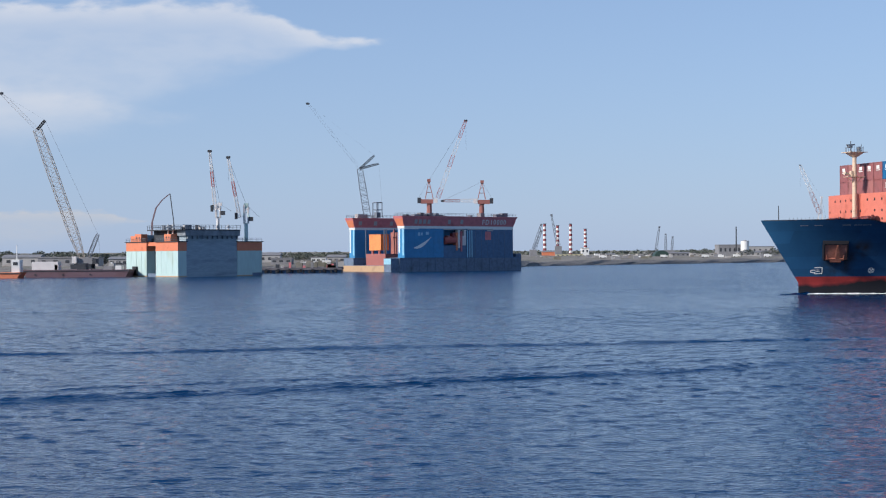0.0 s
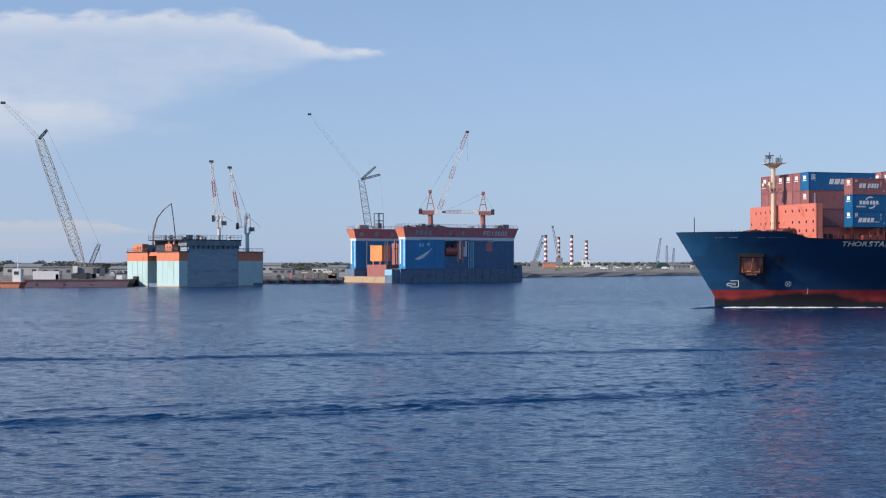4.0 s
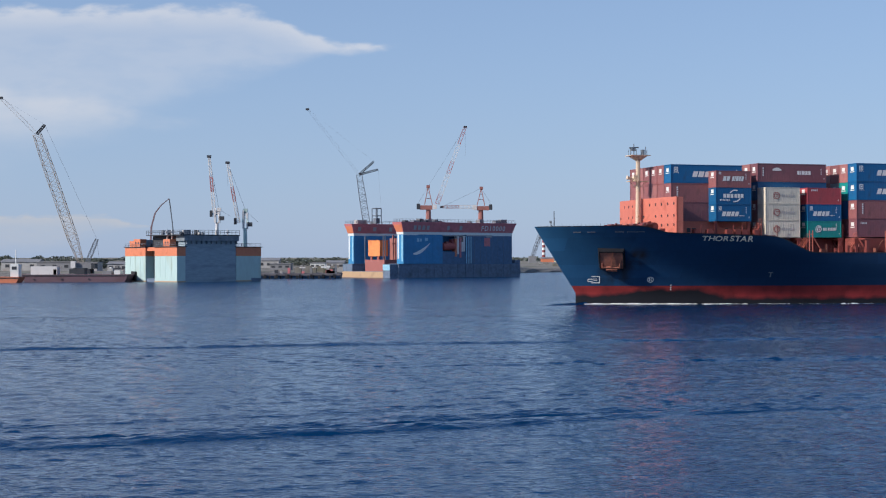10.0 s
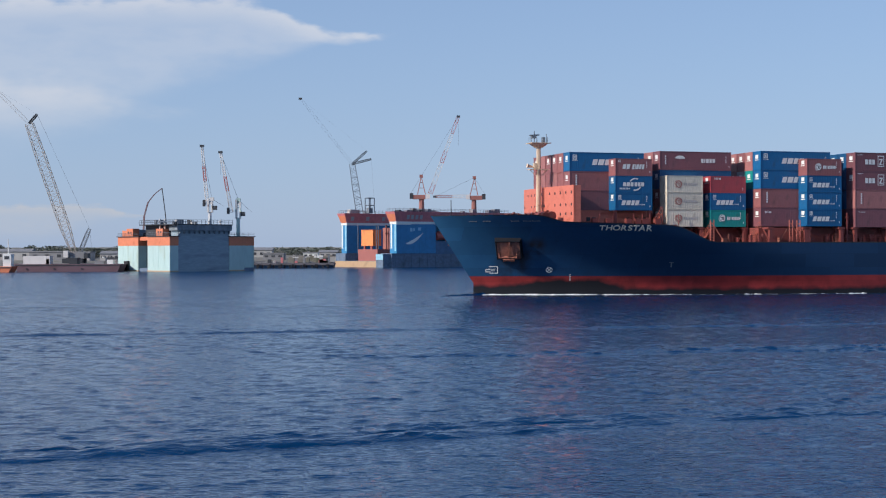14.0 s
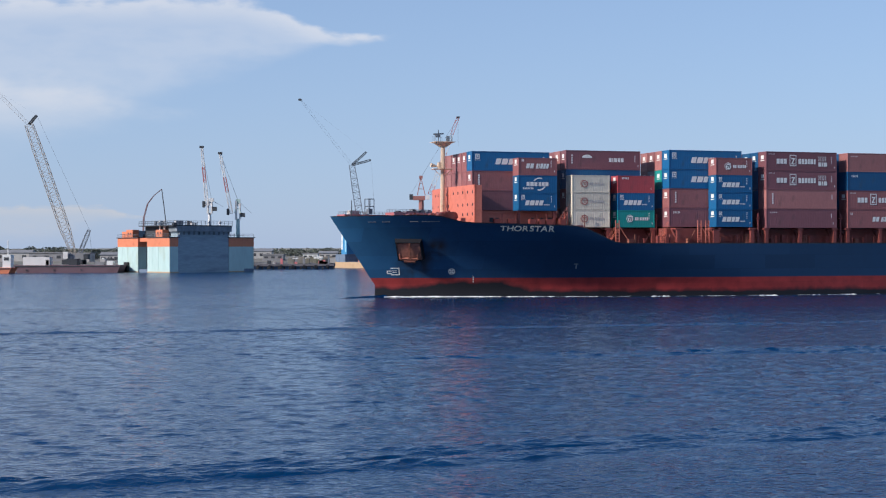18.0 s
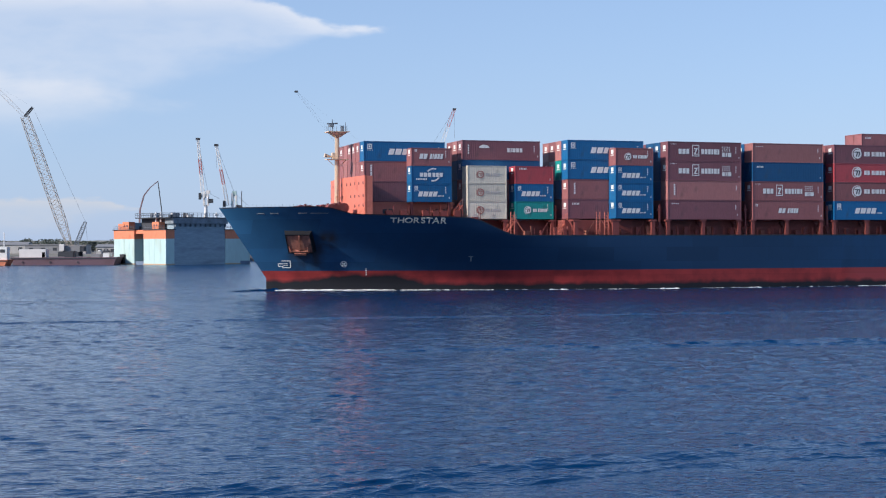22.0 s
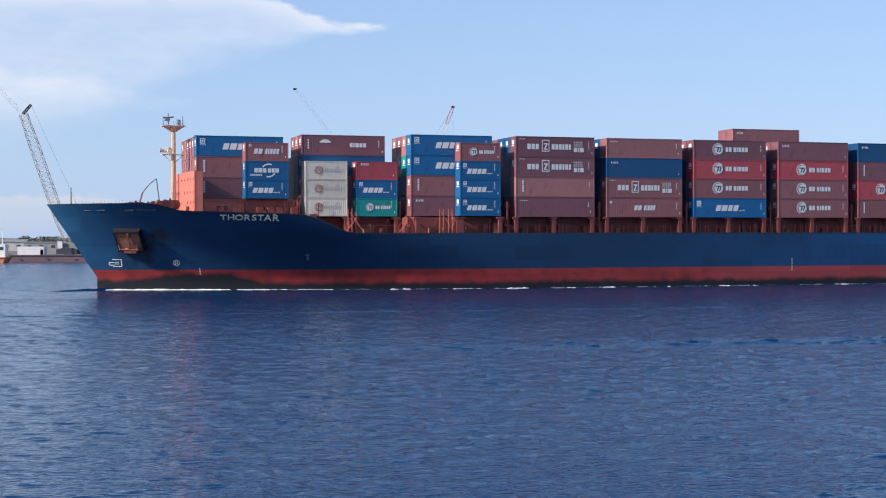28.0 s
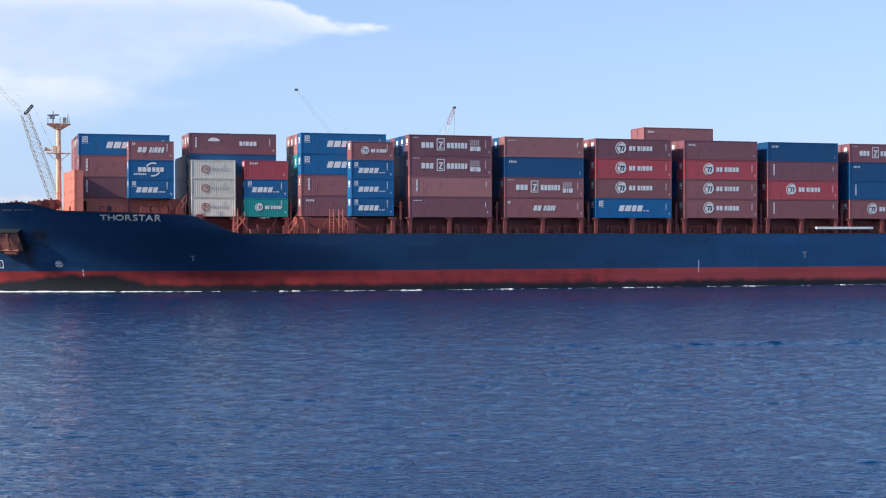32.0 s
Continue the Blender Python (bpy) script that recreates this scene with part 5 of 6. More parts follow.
def band(bm, p0, p1, q0, q1, z0, z1, fl):
    """A band that leans outwards by fl towards its top."""
    lo = [bm.verts.new(c) for c in ((p0, q0, z0), (p1, q0, z0), (p1, q1, z0), (p0, q1, z0))]
    hi = [bm.verts.new(c) for c in ((p0 - fl, q0 - fl * 0.6, z1), (p1 + fl, q0 - fl * 0.6, z1), (p1 + fl, q1 + fl * 0.6, z1), (p0 - fl, q1 + fl * 0.6, z1))]
    for i in range(4):
        j = (i + 1) % 4
        bm.faces.new((lo[i], lo[j], hi[j], hi[i]))
    bm.faces.new(lo[::-1])
    bm.faces.new(hi)


def blue_dock():
    d = thing("floating_dock", "blue floating dock with red and white banded wing walls", "dock", m=frame_at(-19, 573, 36))
    part("pontoon", boxes((2.5, 62.5, 0, 7.2, -1.5, 5.6), (2.5, 62.5, 33.6, 41, -1.5, 5.6), (2.6, 62.4, 7.2, 33.6, -1.5, 2.5)), M["weed"], d, "dark weed-stained pontoon")
    part("pontoon_end", boxes((2.2, 2.5, 5.5, 41, -1, 2.4)), M["sand_paint"], d, "sand coloured end plating")
    part("pontoon_end", boxes((-1.2, 2.5, 0.6, 5.5, -1, 5.4)), M["weed"], d, "dark blue-grey corner block")
    part("rubbing_strip", boxes((-1.3, -1.2, 0.6, 5.5, 3.0, 5.2)), M["d_pale"], d, "pale worn plate")
    for i in range(15):
        part("fender_rib", boxes((4 + i * 3.9, 4.3 + i * 3.9, -0.15, 0.0, -0.5, 5.2)), M["weed"], d)
    part("ledge", boxes((2.4, 62.6, -0.2, 0.0, 5.3, 5.6)), M["d_navy"], d)
    for q0, q1, near in ((0.3, 4.9, 1), (36.3, 40.5, 0)):
        w = part("wing_wall", boxes((5, 24.0, q0, q1, 5.6, 17.1), (24.0, 35.5, q1 - 0.6, q1, 5.6, 17.1)), M["d_blue"], d, "blue wing wall")
        part("wall_panel", boxes((35.5, 59.5, q0, q1, 5.6, 17.1)), M["d_navy"], w, "dark stained blue plating")
        wb = bmesh.new()
        band(wb, 4.95, 59.55, q0 - 0.05, q1 + 0.05, 17.1, 18.1, 0.1)
        part("white_band", wb, M["white"], w, "white painted band")
        rb = bmesh.new()
        band(rb, 4.8, 59.7, q0 - 0.1, q1 + 0.1, 18.1, 22.0, 1.4)
        part("red_band", rb, M["d_red"], w, "red flared top")
        rl = bmesh.new()
        railing(rl, (4, q0 - 0.7, 22), (60.6, q0 - 0.7, 22), 1.2, 1.8, 0.12)
        railing(rl, (4, q0 - 0.7, 22), (4, q1 + 0.5, 22), 1.2, 1.8, 0.12)
        part("railing", rl, M["crane_grey"], w)
        part("end_strip", boxes((4.9, 5.0, q0 + 3.0, q0 + 3.9, 7.5, 17)), M["white"], w, "white strip on the wall end")
        part("end_strip", boxes((4.9, 5.0, q0 + 0.3, q0 + 1.3, 6.5, 17)), M["d_pale"], w, "pale blue strip on the wall end")
        eb = bmesh.new()
        band(eb, 4.76, 5.2, q0 + 0.1, q1 - 0.1, 18.12, 21.0, 1.06)
        part("end_plating", eb, M["d_orange"], w, "orange end of the flared top")
        part("top_beam", boxes((3.2, 61.2, q0 - 1.0, q0 - 0.6, 21.7, 22.05)), M["d_red"], w)
        rnd = random.Random(30 + near)
        for i in range(16):
            p = rnd.uniform(6, 57)
            hgt = rnd.uniform(0.5, 1.7)
            part("deck_locker", boxes((p, p + rnd.uniform(0.6, 2.6), q0 + 1, q0 + 3.5, 22, 22 + hgt)), M[rnd.choice(("dark", "shed_dark", "crane_grey", "shed"))], w)
        if near:
            for p in (35.7, 36.9, 38.0):
                part("fender_strip", boxes((p, p + 0.4, q0 - 0.12, q0, 1.0, 16.5)), M["d_pale"], w, "pale worn fender strip")
            # broken lower edge of the white band, small painted shapes, seams of the plating
            for p0, p1, dz in ((5, 12, 0.25), (24, 34, 0.5), (36, 46, 0.4), (46, 49, 0.9), (49, 59, 0.3)):
                part("band_patch", boxes((p0, p1, q0 - 0.07, q0, 17.1 - dz, 17.1)), M["white" if p0 % 2 else "shed"], w)
            for p0, p1, z0, z1 in ((11.5, 12.6, 14.2, 15.6), (13.0, 13.8, 14.4, 15.5), (15.4, 16.8, 14.6, 15.8), (45.0, 48.0, 12.6, 16.0)):
                part("paint_mark", boxes((p0, p1, q0 - 0.05, q0, z0, z1)), M["d_pale" if p0 < 20 else "d_red"], w, "faded painted mark")
            for p0 in range(7, 21, 3):
                part("plate_seam", boxes((p0, p0 + 0.1, q0 - 0.04, q0, 5.7, 16.6)), M["d_blue"], w)
            for p0 in range(40, 59, 3):
                part("plate_seam", boxes((p0, p0 + 0.12, q0 - 0.05, q0, 5.7, 16.6)), M["weed"], w)
            # white swoosh on the blue panel
            sb = bmesh.new()
            up, dn = [], []
            for i in range(13):
                t = i / 12
                x = 9.5 + 8.0 * t
                z = 9.4 + 4.2 * t ** 1.7
                th = 1.25 * math.sin(math.pi * min(1, t + 0.08)) ** 0.8
                up.append(sb.verts.new((x, q0 - 0.06, z + th * 0.5)))
                dn.append(sb.verts.new((x + 0.4, q0 - 0.06, z - th * 0.5)))
            for a, b, c, e in zip(up, up[1:], dn[1:], dn):
                sb.faces.new((a, b, c, e))
            part("swoosh", sb, M["white"], w, "white painted curved swoosh")
            # lettering on the red band
            cu = bpy.data.curves.new("letters", "FONT")
            cu.body, cu.size, cu.extrude, cu.space_character = "FD10000", 2.75, 0.02, 1.26
            cu.offset = 0.05
            tmp = bpy.data.objects.new("letters", cu)
            me = bpy.data.meshes.new_from_object(tmp)
            bpy.data.objects.remove(tmp)
            me.materials.append(M["white"])
            lean = math.degrees(math.atan2(0.84, 3.9))
            part("letters", me, None, w, "pale painted lettering", pose(43.0, q0 - 0.5, 18.9, 90 + lean, 0, 0))
            for p in (9.5, 11.6, 13.7, 15.8, 25.8, 32.0):
                part("sign_bar", boxes((0, 1.3, 0, 1.7, 0, 0.03)), M["shed"], w, "", pose(p, q0 - 0.5, 19.0, 90 + lean, 0, 0))
            # engine room opening with red gear
            part("lower_plating", boxes((24.0, 35.5, q0 + 0.15, q0 + 0.6, 5.6, 10.4)), M["d_navy"], w, "dark stained plating below the opening")
            part("machinery_deck", boxes((24.0, 35.5, q0 + 0.6, q1 - 0.6, 10.1, 10.4)), M["crane_grey"], w)
            bm = bmesh.new()
            beam(bm, (24.6, q0 + 1.0, 12.3), (30.4, q0 + 1.0, 12.6), 2.6, sides=12)
            part("tank", bm, M["crane_red"], w, "dull red tank lying in the opening")
            for p, z0, z1, c in ((26.0, 13.1, 14.4, "pump_red"), (28.6, 13.1, 15.3, "chimney_red"), (30.2, 8.4, 15.6, "d_orange"), (31.3, 9.4, 16.6, "crane_white"), (32.5, 8.0, 16.0, "d_red"), (33.4, 10.4, 14.2, "crane_white"),
                                 (34.3, 10.4, 16.8, "crane_white")):
                part("machinery", boxes((p, p + 0.8, q0 - 0.1, q0 + 2, z0, z1), (p - 0.25, p + 1.05, q0 - 0.2, q0 + 1.1, z1 - 0.5, z1 - 0.2)), M[c], w, "red and white machinery in an opening")
        else:
            for p in (6.5, 14, 22, 30):
                part("sign_bar", boxes((0, 1.6, 0, 1.7, 0, 0.03)), M["shed"], w, "", pose(p, q0 - 0.5, 19.0, 102, 0, 0))
    b = part("keel_house", boxes((6, 10, 18.5, 27.0, 8.6, 14.9)), M["keel_orange"], d, "orange box standing inside the dock")
    part("roof", boxes((5.8, 10.2, 18.3, 27.2, 14.9, 15.1)), M["keel_orange"], b)
    part("keel_block", boxes((4.5, 14, 13, 27, 2.4, 7.2), (6.4, 7.0, 20, 21, 7.2, 8.6), (6.4, 7.0, 25, 26, 7.2, 8.6), (9.0, 9.6, 20, 21, 7.2, 8.6)), M["pump_red"], d, "faded red hull block inside the dock")
    part("inner_house", boxes((10.4, 16, 12.5, 18, 7.2, 15.8)), M["crane_brick"], d, "dull red-brown deck house inside the dock")
    part("inner_post", boxes((9, 9.5, 13.5, 14, 5.6, 17), (8.5, 12, 13.5, 13.8, 13.4, 13.8)), M["crane_brick"], d, "rusty steel post")
    for q in (14.5, 16, 29.5):
        part("ladder_post", boxes((6, 6.3, q, q + 0.3, 5.6, 17)), M["crane_grey"], d)
    g = bmesh.new()
    for x in (8.5, 11.0):
        for q in (16.5, 19.5):
            beam(g, (x, q, 22), (x, q, 28.2), 0.32)
    for z in (25.2, 28.2):
        for q in (16.5, 19.5):
            beam(g, (8.5, q, z), (11.0, q, z), 0.32)
        for x in (8.5, 11.0):
            beam(g, (x, 16.5, z), (x, 19.5, z), 0.32)
    bx(g, 8.8, 10.6, 17, 19, 22, 24.2)
    part("frame", g, M["crane_grey"], d, "dark steel gantry frame", pose(1, 10, 0))
    part("gate_house", boxes((61.5, 64, 0.5, 3, -1, 7.0)), M["weed"], d)
    return d


blue_dock()


# ---- cranes ----
def sections(p, q, cuts, w0, w1, n, ob, name, mats, t=0.16):
    """A boom painted in bands: one part for each band."""
    p, q = Vector(p), Vector(q)
    cuts = [0, *cuts, 1]
    for i, (a, b) in enumerate(zip(cuts, cuts[1:])):
        bm = bmesh.new()
        wa, wb = w0 + (w1 - w0) * a, w0 + (w1 - w0) * b
        lattice(bm, p.lerp(q, a), p.lerp(q, b), wa, wb, max(2, int(n * (b - a))), t, max(wa, wb))
        part(name, bm, mats[i % len(mats)], ob)


def cable(ob, *pairs, t=0.1):
    for p, q in pairs:
        bm = bmesh.new()
        beam(bm, p, q, t)
        part("cable", bm, M["crane_grey"], ob)


def crawler(x, y, z, joint, jib, label, boom_mat, struts, back=None, width=2.6):
    c = thing("crawler_crane", label, "crane", "cranes of the shipyard")
    part("undercarriage", boxes((x - 3.5, x + 3.5, y - 3.2, y - 1.8, z - 3, z - 1.4), (x - 3.5, x + 3.5, y + 1.8, y + 3.2, z - 3, z - 1.4), (x - 2.5, x + 2.5, y - 2, y + 2, z - 1.8, z - 1.2)),
         M["dark"], c, "dark crawler tracks")
    part("machine_house", boxes((x - 1.6, x + 3.6, y - 1.5, y + 1.5, z - 1.4, z + 0.7)), M["shed_dark"], c, "machine house")
    part("counterweight", boxes((x + 3.6, x + 5.0, y - 1.8, y + 1.8, z - 1.3, z + 0.4)), M["dark"], c)
    part("cab", boxes((x - 3.2, x - 1.6, y - 2.6, y - 1.2, z - 1.0, z + 1.3)), M["crane_white"], c)
    bm = bmesh.new()
    lattice(bm, (x, y, z), joint, 1.4, width * 0.8, 26, 0.19, width)
    part("boom", bm, boom_mat, c, "long lattice boom")
    bm = bmesh.new()
    lattice(bm, joint, jib, 1.0, 0.7, 14, 0.03, 1.1)
    part("jib", bm, boom_mat, c, "luffing lattice jib")
    part("jib_head", boxes((jib[0] - 0.8, jib[0] + 0.6, jib[1] - 0.6, jib[1] + 0.6, jib[2] - 0.35, jib[2] + 0.4)), M["dark"], c)
    for s in struts:
        bm = bmesh.new()
        lattice(bm, joint, s, 0.7, 0.5, 8, 0.24, 0.7)
        part("strut", bm, M["dark"], c, "dark steel strut")
    cable(c, *[(s, jib) for s in struts[:1]], t=0.02)
    if back:
        bm = bmesh.new()
        lattice(bm, (x + 2, y, z + 1), back, 1.2, 0.8, 8, 0.16, 1.2)
        part("mast", bm, M["crane_grey"], c, "back mast")
        cable(c, (back, struts[0]), (back, (x + 6, y, z + 1)), t=0.07)
    else:
        cable(c, ((x + 5, y, z + 1), struts[-1]), t=0.04)
    return c


crawler(-123.8, 505, 5.6, (-139.2, 505, 50.6), (-151.6, 505, 63.1), "tall yellowish crawler crane with a luffing jib on the quay", M["crane_yellow"],
        [(-136.5, 505, 53.8)], (-118.6, 505, 14.5), 3.0)
crawler(-29.3, 620, 6.0, (-34.9, 620, 43.2), (-56.6, 620, 70.8), "grey crawler crane with two struts behind the blue dock", M["crane_grey"],
        [(-28.7, 620, 48.7), (-26.8, 620, 45.3)], None, 2.8)


def pump():
    c = thing("concrete_pump", "folding concrete pump arm reaching over the mint dock", "pump")
    pts = [(-99.2, 500, 11.6), (-98.9, 500, 18.5), (-97.6, 500, 23.2), (-95.4, 500, 26.0), (-92.8, 500, 28.1)]
    part("base", boxes((-100.4, -98.0, 499, 501, 11.4, 12.8)), M["dark"], c)
    for p, q, w in zip(pts, pts[1:], (0.62, 0.52, 0.42, 0.34)):
        bm = bmesh.new()
        beam(bm, p, q, w)
        part("arm", bm, M["pump_grey"], c, "dull mauve-grey arm section")
    for p, q in (((-92.8, 500, 28.1), (-91.9, 500, 21)), ((-91.9, 500, 21), (-91.3, 500, 15.8))):
        bm = bmesh.new()
        beam(bm, p, q, 0.3)
        part("hose", bm, M["dark"], c)


pump()


def tower_crane(base, house_z, foot, tip, tower_top, label, tower_mat, boom_mats, cuts, side=1, w=1.7, cab=True, k=1.0):
    c = thing("harbour_crane", label, "crane", "cranes of the shipyard")
    x, y, z = base
    bm = bmesh.new()
    beam(bm, (x, y, z), (x, y, house_z), 2.0 * k, 1.7 * k, 8)
    part("pedestal", bm, tower_mat, c)
    if k >= 0.8:
        part("machine_house", boxes((x - (1.6 + 1.8 * (side > 0)) * k, x + (1.6 + 1.8 * (side < 0)) * k, y - 1.4 * k, y + 1.4 * k, house_z, house_z + 1.7 * k)), tower_mat, c, "machine house")
    if k >= 0.8:
        part("counterweight", boxes((x - side * (3.4 * k + 0.7) - 0.7 * k, x - side * (3.4 * k + 0.7) + 0.7 * k, y - 1.5 * k, y + 1.5 * k, house_z + 0.2, house_z + 2.4 * k)), M["dark"], c)
    else:
        part("slewing_post", boxes((x - 0.9, x - 0.3, y - 0.8, y + 0.8, house_z - 0.3, tower_top[2]), (x + 0.5, x + 1.0, y - 0.8, y + 0.8, house_z - 0.3, tower_top[2] - 0.8),
                                   (x - 0.9, x + 1.0, y - 0.6, y + 0.6, tower_top[2] - 1.8, tower_top[2] - 1.2)), M["crane_white"], c, "white slewing posts")
        part("winch_box", boxes((x + 0.9, x + 2.4, y - 0.8, y + 0.8, house_z + 0.6, house_z + 2.0)), M["dark"], c)
        part("cab", boxes((foot[0] - 1.5, foot[0] - 0.7, y - 0.9, y + 0.3, foot[2] - 0.6, foot[2] + 1.6)), M["dark"], c, "dark cab")
        cab = False
    if cab:
        part("cab", boxes((x + side * 2.6 - 0.8, x + side * 2.6 + 0.8, y - 1.6, y - 0.2, house_z + 0.2, house_z + 2.0)), M["crane_white"], c)
    bm = bmesh.new()
    for dx in (-1.6 * k, 1.6 * k):
        for dy in (-1, 1):
            beam(bm, (x + dx, y + dy, house_z + 2), tower_top, 0.32)
    for lv in (0.35, 0.65):
        zc = house_z + 2 + (tower_top[2] - house_z - 2) * lv
        beam(bm, (x - 1.6 * k * (1 - lv), y, zc), (x + 1.6 * k * (1 - lv), y, zc), 0.25)
    part("a_frame", bm, tower_mat, c, "pointed steel frame")
    part("a_frame_head", boxes((tower_top[0] - 0.7, tower_top[0] + 0.7, y - 0.6, y + 0.6, tower_top[2] - 0.6, tower_top[2] + 0.6)), tower_mat, c)
    sections(foot, tip, cuts, w, w * 0.6, 18, c, "boom", boom_mats, 0.17)
    part("boom_head", boxes((tip[0] - 0.7, tip[0] + 0.7, tip[1] - 0.5, tip[1] + 0.5, tip[2] - 0.4, tip[2] + 0.35)), M["dark"], c)
    cable(c, (tower_top, tip), (tower_top, (x - side * 4.6, y, house_z + 2)), t=0.09)
    cable(c, (tip, (tip[0] + 0.05, tip[1], tip[2] - (tip[2] - house_z) * 0.35)), t=0.07)
    return c


tower_crane((-5.5, 600, 21.5), 27.6, (-1.9, 600, 30), (9.6, 600, 61.4), (-5.6, 600, 37.0), "brick-red harbour crane with a red and white boom", M["crane_brick"],
            [M["crane_red"], M["crane_white"], M["crane_red"], M["crane_white"], M["crane_red"]], (0.12, 0.4, 0.55, 0.78))
tower_crane((16.3, 615, 21.5), 27.8, (14.6, 615, 29.3), (-0.1, 615, 29.2), (16.5, 615, 37.1), "brick-red harbour crane with its boom lowered on the blue dock", M["crane_brick"],
            [M["crane_white"], M["crane_brick"]], (0.5,), side=-1, w=1.3)
tower_crane((-77.3, 505, 14.0), 20.2, (-78.2, 505, 22.6), (-80.0, 505, 42.8), (-76.6, 505, 24.5), "slim pale crane with a red and white boom", M["crane_white"],
            [M["crane_white"], M["crane_red"], M["crane_white"]], (0.4, 0.66), side=-1, w=1.0, k=0.5)
tower_crane((-68.3, 510, 10.5), 18.2, (-70.6, 510, 20.1), (-74.4, 510, 41.0), (-68.2, 510, 24.4), "pale green crane with a red and white boom", M["mint"],
            [M["crane_white"], M["crane_red"], M["crane_white"]], (0.35, 0.6), side=-1, w=1.05, k=0.62)


def far_crane(foot, tip, label, m, w=2.0):
    c = thing("lattice_crane", label, "crane", "distant cranes")
    x, y, z = foot
    part("machine_house", boxes((x - 2.5, x + 3.5, y - 2, y + 2, z - 6, z + 1.5)), M["shed_dark"], c)
    bm = bmesh.new()
    lattice(bm, foot, tip, w * 0.6, w * 0.5, 14, 0.3, w)
    part("boom", bm, m, c)
    part("boom_head", boxes((tip[0] - 1, tip[0] + 1, y - 0.8, y + 0.8, tip[2] - 0.8, tip[2] + 0.8)), m, c)
    cable(c, ((x + 3, y, z + 1), tip), t=0.14)


far_crane((79, 1300, 9), (87.1, 1300, 32.5), "distant grey lattice crane beyond the bank", M["crane_grey"])
far_crane((81, 1320, 9), (88.5, 1320, 27), "distant grey lattice crane beyond the bank", M["crane_grey"])
far_crane((101.5, 1300, 12), (96.2, 1300, 40.9), "distant dark lattice crane among the chimneys", M["crane_grey"], 1.6)
far_crane((231.3, 1600, 8), (235.8, 1600, 35.1), "distant slim lattice crane beyond the bank", M["crane_grey"])
far_crane((242.4, 1600, 8), (242.6, 1600, 27.1), "distant slim lattice crane beyond the bank", M["crane_grey"])
far_crane((249.0, 1600, 8), (250.2, 1600, 24), "distant slim lattice crane beyond the bank", M["crane_grey"])
tower_crane((256.6, 1000, 6), 25.0, (256.5, 1000, 33), (243.5, 1000, 66), (258, 1000, 44), "distant pale orange crane near the far bank", M["crane_white"], [M["crane_brick"], M["crane_white"]], (0.45,), side=-1, w=2.6)

# ---- chimneys and works beyond the bank ----
for x, z in ((103.9, 37.0), (117.2, 35.2), (130.4, 36.8), (145.4, 31.5)):
    c = thing("chimney", "red and white banded power station chimney", "chimney", "banded chimneys")
    n, z0 = 13, 5.0
    for i in range(n):
        bm = bmesh.new()
        r0, r1 = 1.8 - 0.4 * i / n, 1.8 - 0.4 * (i + 1) / n
        cyl(bm, x, 1500, z0 + (z - z0) * i / n, z0 + (z - z0) * (i + 1) / n, r0, r1, 18)
        part("band", bm, M["chimney_red"] if i % 2 == 0 else M["white"], c, smooth=False)
    bm = bmesh.new()
    cyl(bm, x, 1500, z, z + 0.6, 1.65, 1.65, 18)
    part("cap", bm, M["dark"], c)


def building(x0, x1, y, depth, z0, z1, m, label, roof="flat", name="building", win=0):
    b = thing(name, label, "building", "works on the far bank")
    part("wall", boxes((x0, x1, y, y + depth, z0, z1)), m, b)
    bm = bmesh.new()
    if roof == "flat":
        bx(bm, x0 - 0.3, x1 + 0.3, y - 0.3, y + depth + 0.3, z1, z1 + 0.4)
    else:
        r = (z1 - z0) * 0.3
        v = [bm.verts.new(c) for c in ((x0 - .4, y - .4, z1), (x1 + .4, y - .4, z1), (x1 + .4, y + depth + .4, z1), (x0 - .4, y + depth + .4, z1), (x0 - .4, y + depth / 2, z1 + r), (x1 + .4, y + depth / 2, z1 + r))]
        for f in ((0, 1, 5, 4), (3, 4, 5, 2), (0, 4, 3), (1, 2, 5), (0, 3, 2, 1)):
            bm.faces.new([v[i] for i in f])
    part("roof", bm, M["shed_dark"], b)
    for i in range(win):
        wx = x0 + (x1 - x0) * (i + 0.5) / win
        part("window", boxes((wx - 0.8, wx + 0.8, y - 0.06, y, z0 + (z1 - z0) * 0.45, z0 + (z1 - z0) * 0.75)), M["dark"], b)
    return b


building(140.8, 148.8, 1496, 8, 4.5, 12.2, M["white"], "small white block beside a banded chimney", win=2)
building(113, 140, 1470, 10, 3.5, 6.2, M["pale_yellow"], "low pale yellow shed below the chimneys", win=6)
building(100, 113, 1480, 10, 3.5, 8.5, M["d_orange"], "small rust-coloured shed at a chimney's foot", "gable")
building(151, 156, 1460, 10, 3.5, 6.5, M["white"], "small white hut by the bank")
building(158, 166, 1420, 10, 3.5, 6.0, M["shed"], "low grey hut by the bank", "gable", win=3)
for i, (x0, x1, y, z) in enumerate(((186, 206, 1350, 7.2), (210, 232, 1380, 6.6), (220, 246, 1300, 6.4), (252, 275, 1250, 7.0), (282, 310, 1300, 8.2), (312, 345, 1350, 9.0), (172, 184, 1300, 6.0))):
    building(x0, x1, y, 14, 3, z, M[("shed", "shed_dark", "shed")[i % 3]], "long low industrial shed on the far bank", "gable" if i % 2 else "flat", win=5)
building(242, 262, 1290, 18, 3, 13.5, M["shed_dark"], "dark square works building", win=5)
building(264, 300, 1330, 18, 3, 12.0, M["shed"], "grey works building with a low roof", win=7)
tk = thing("storage_tank", "white round storage tank on the far bank", "tank")
bm = bmesh.new()
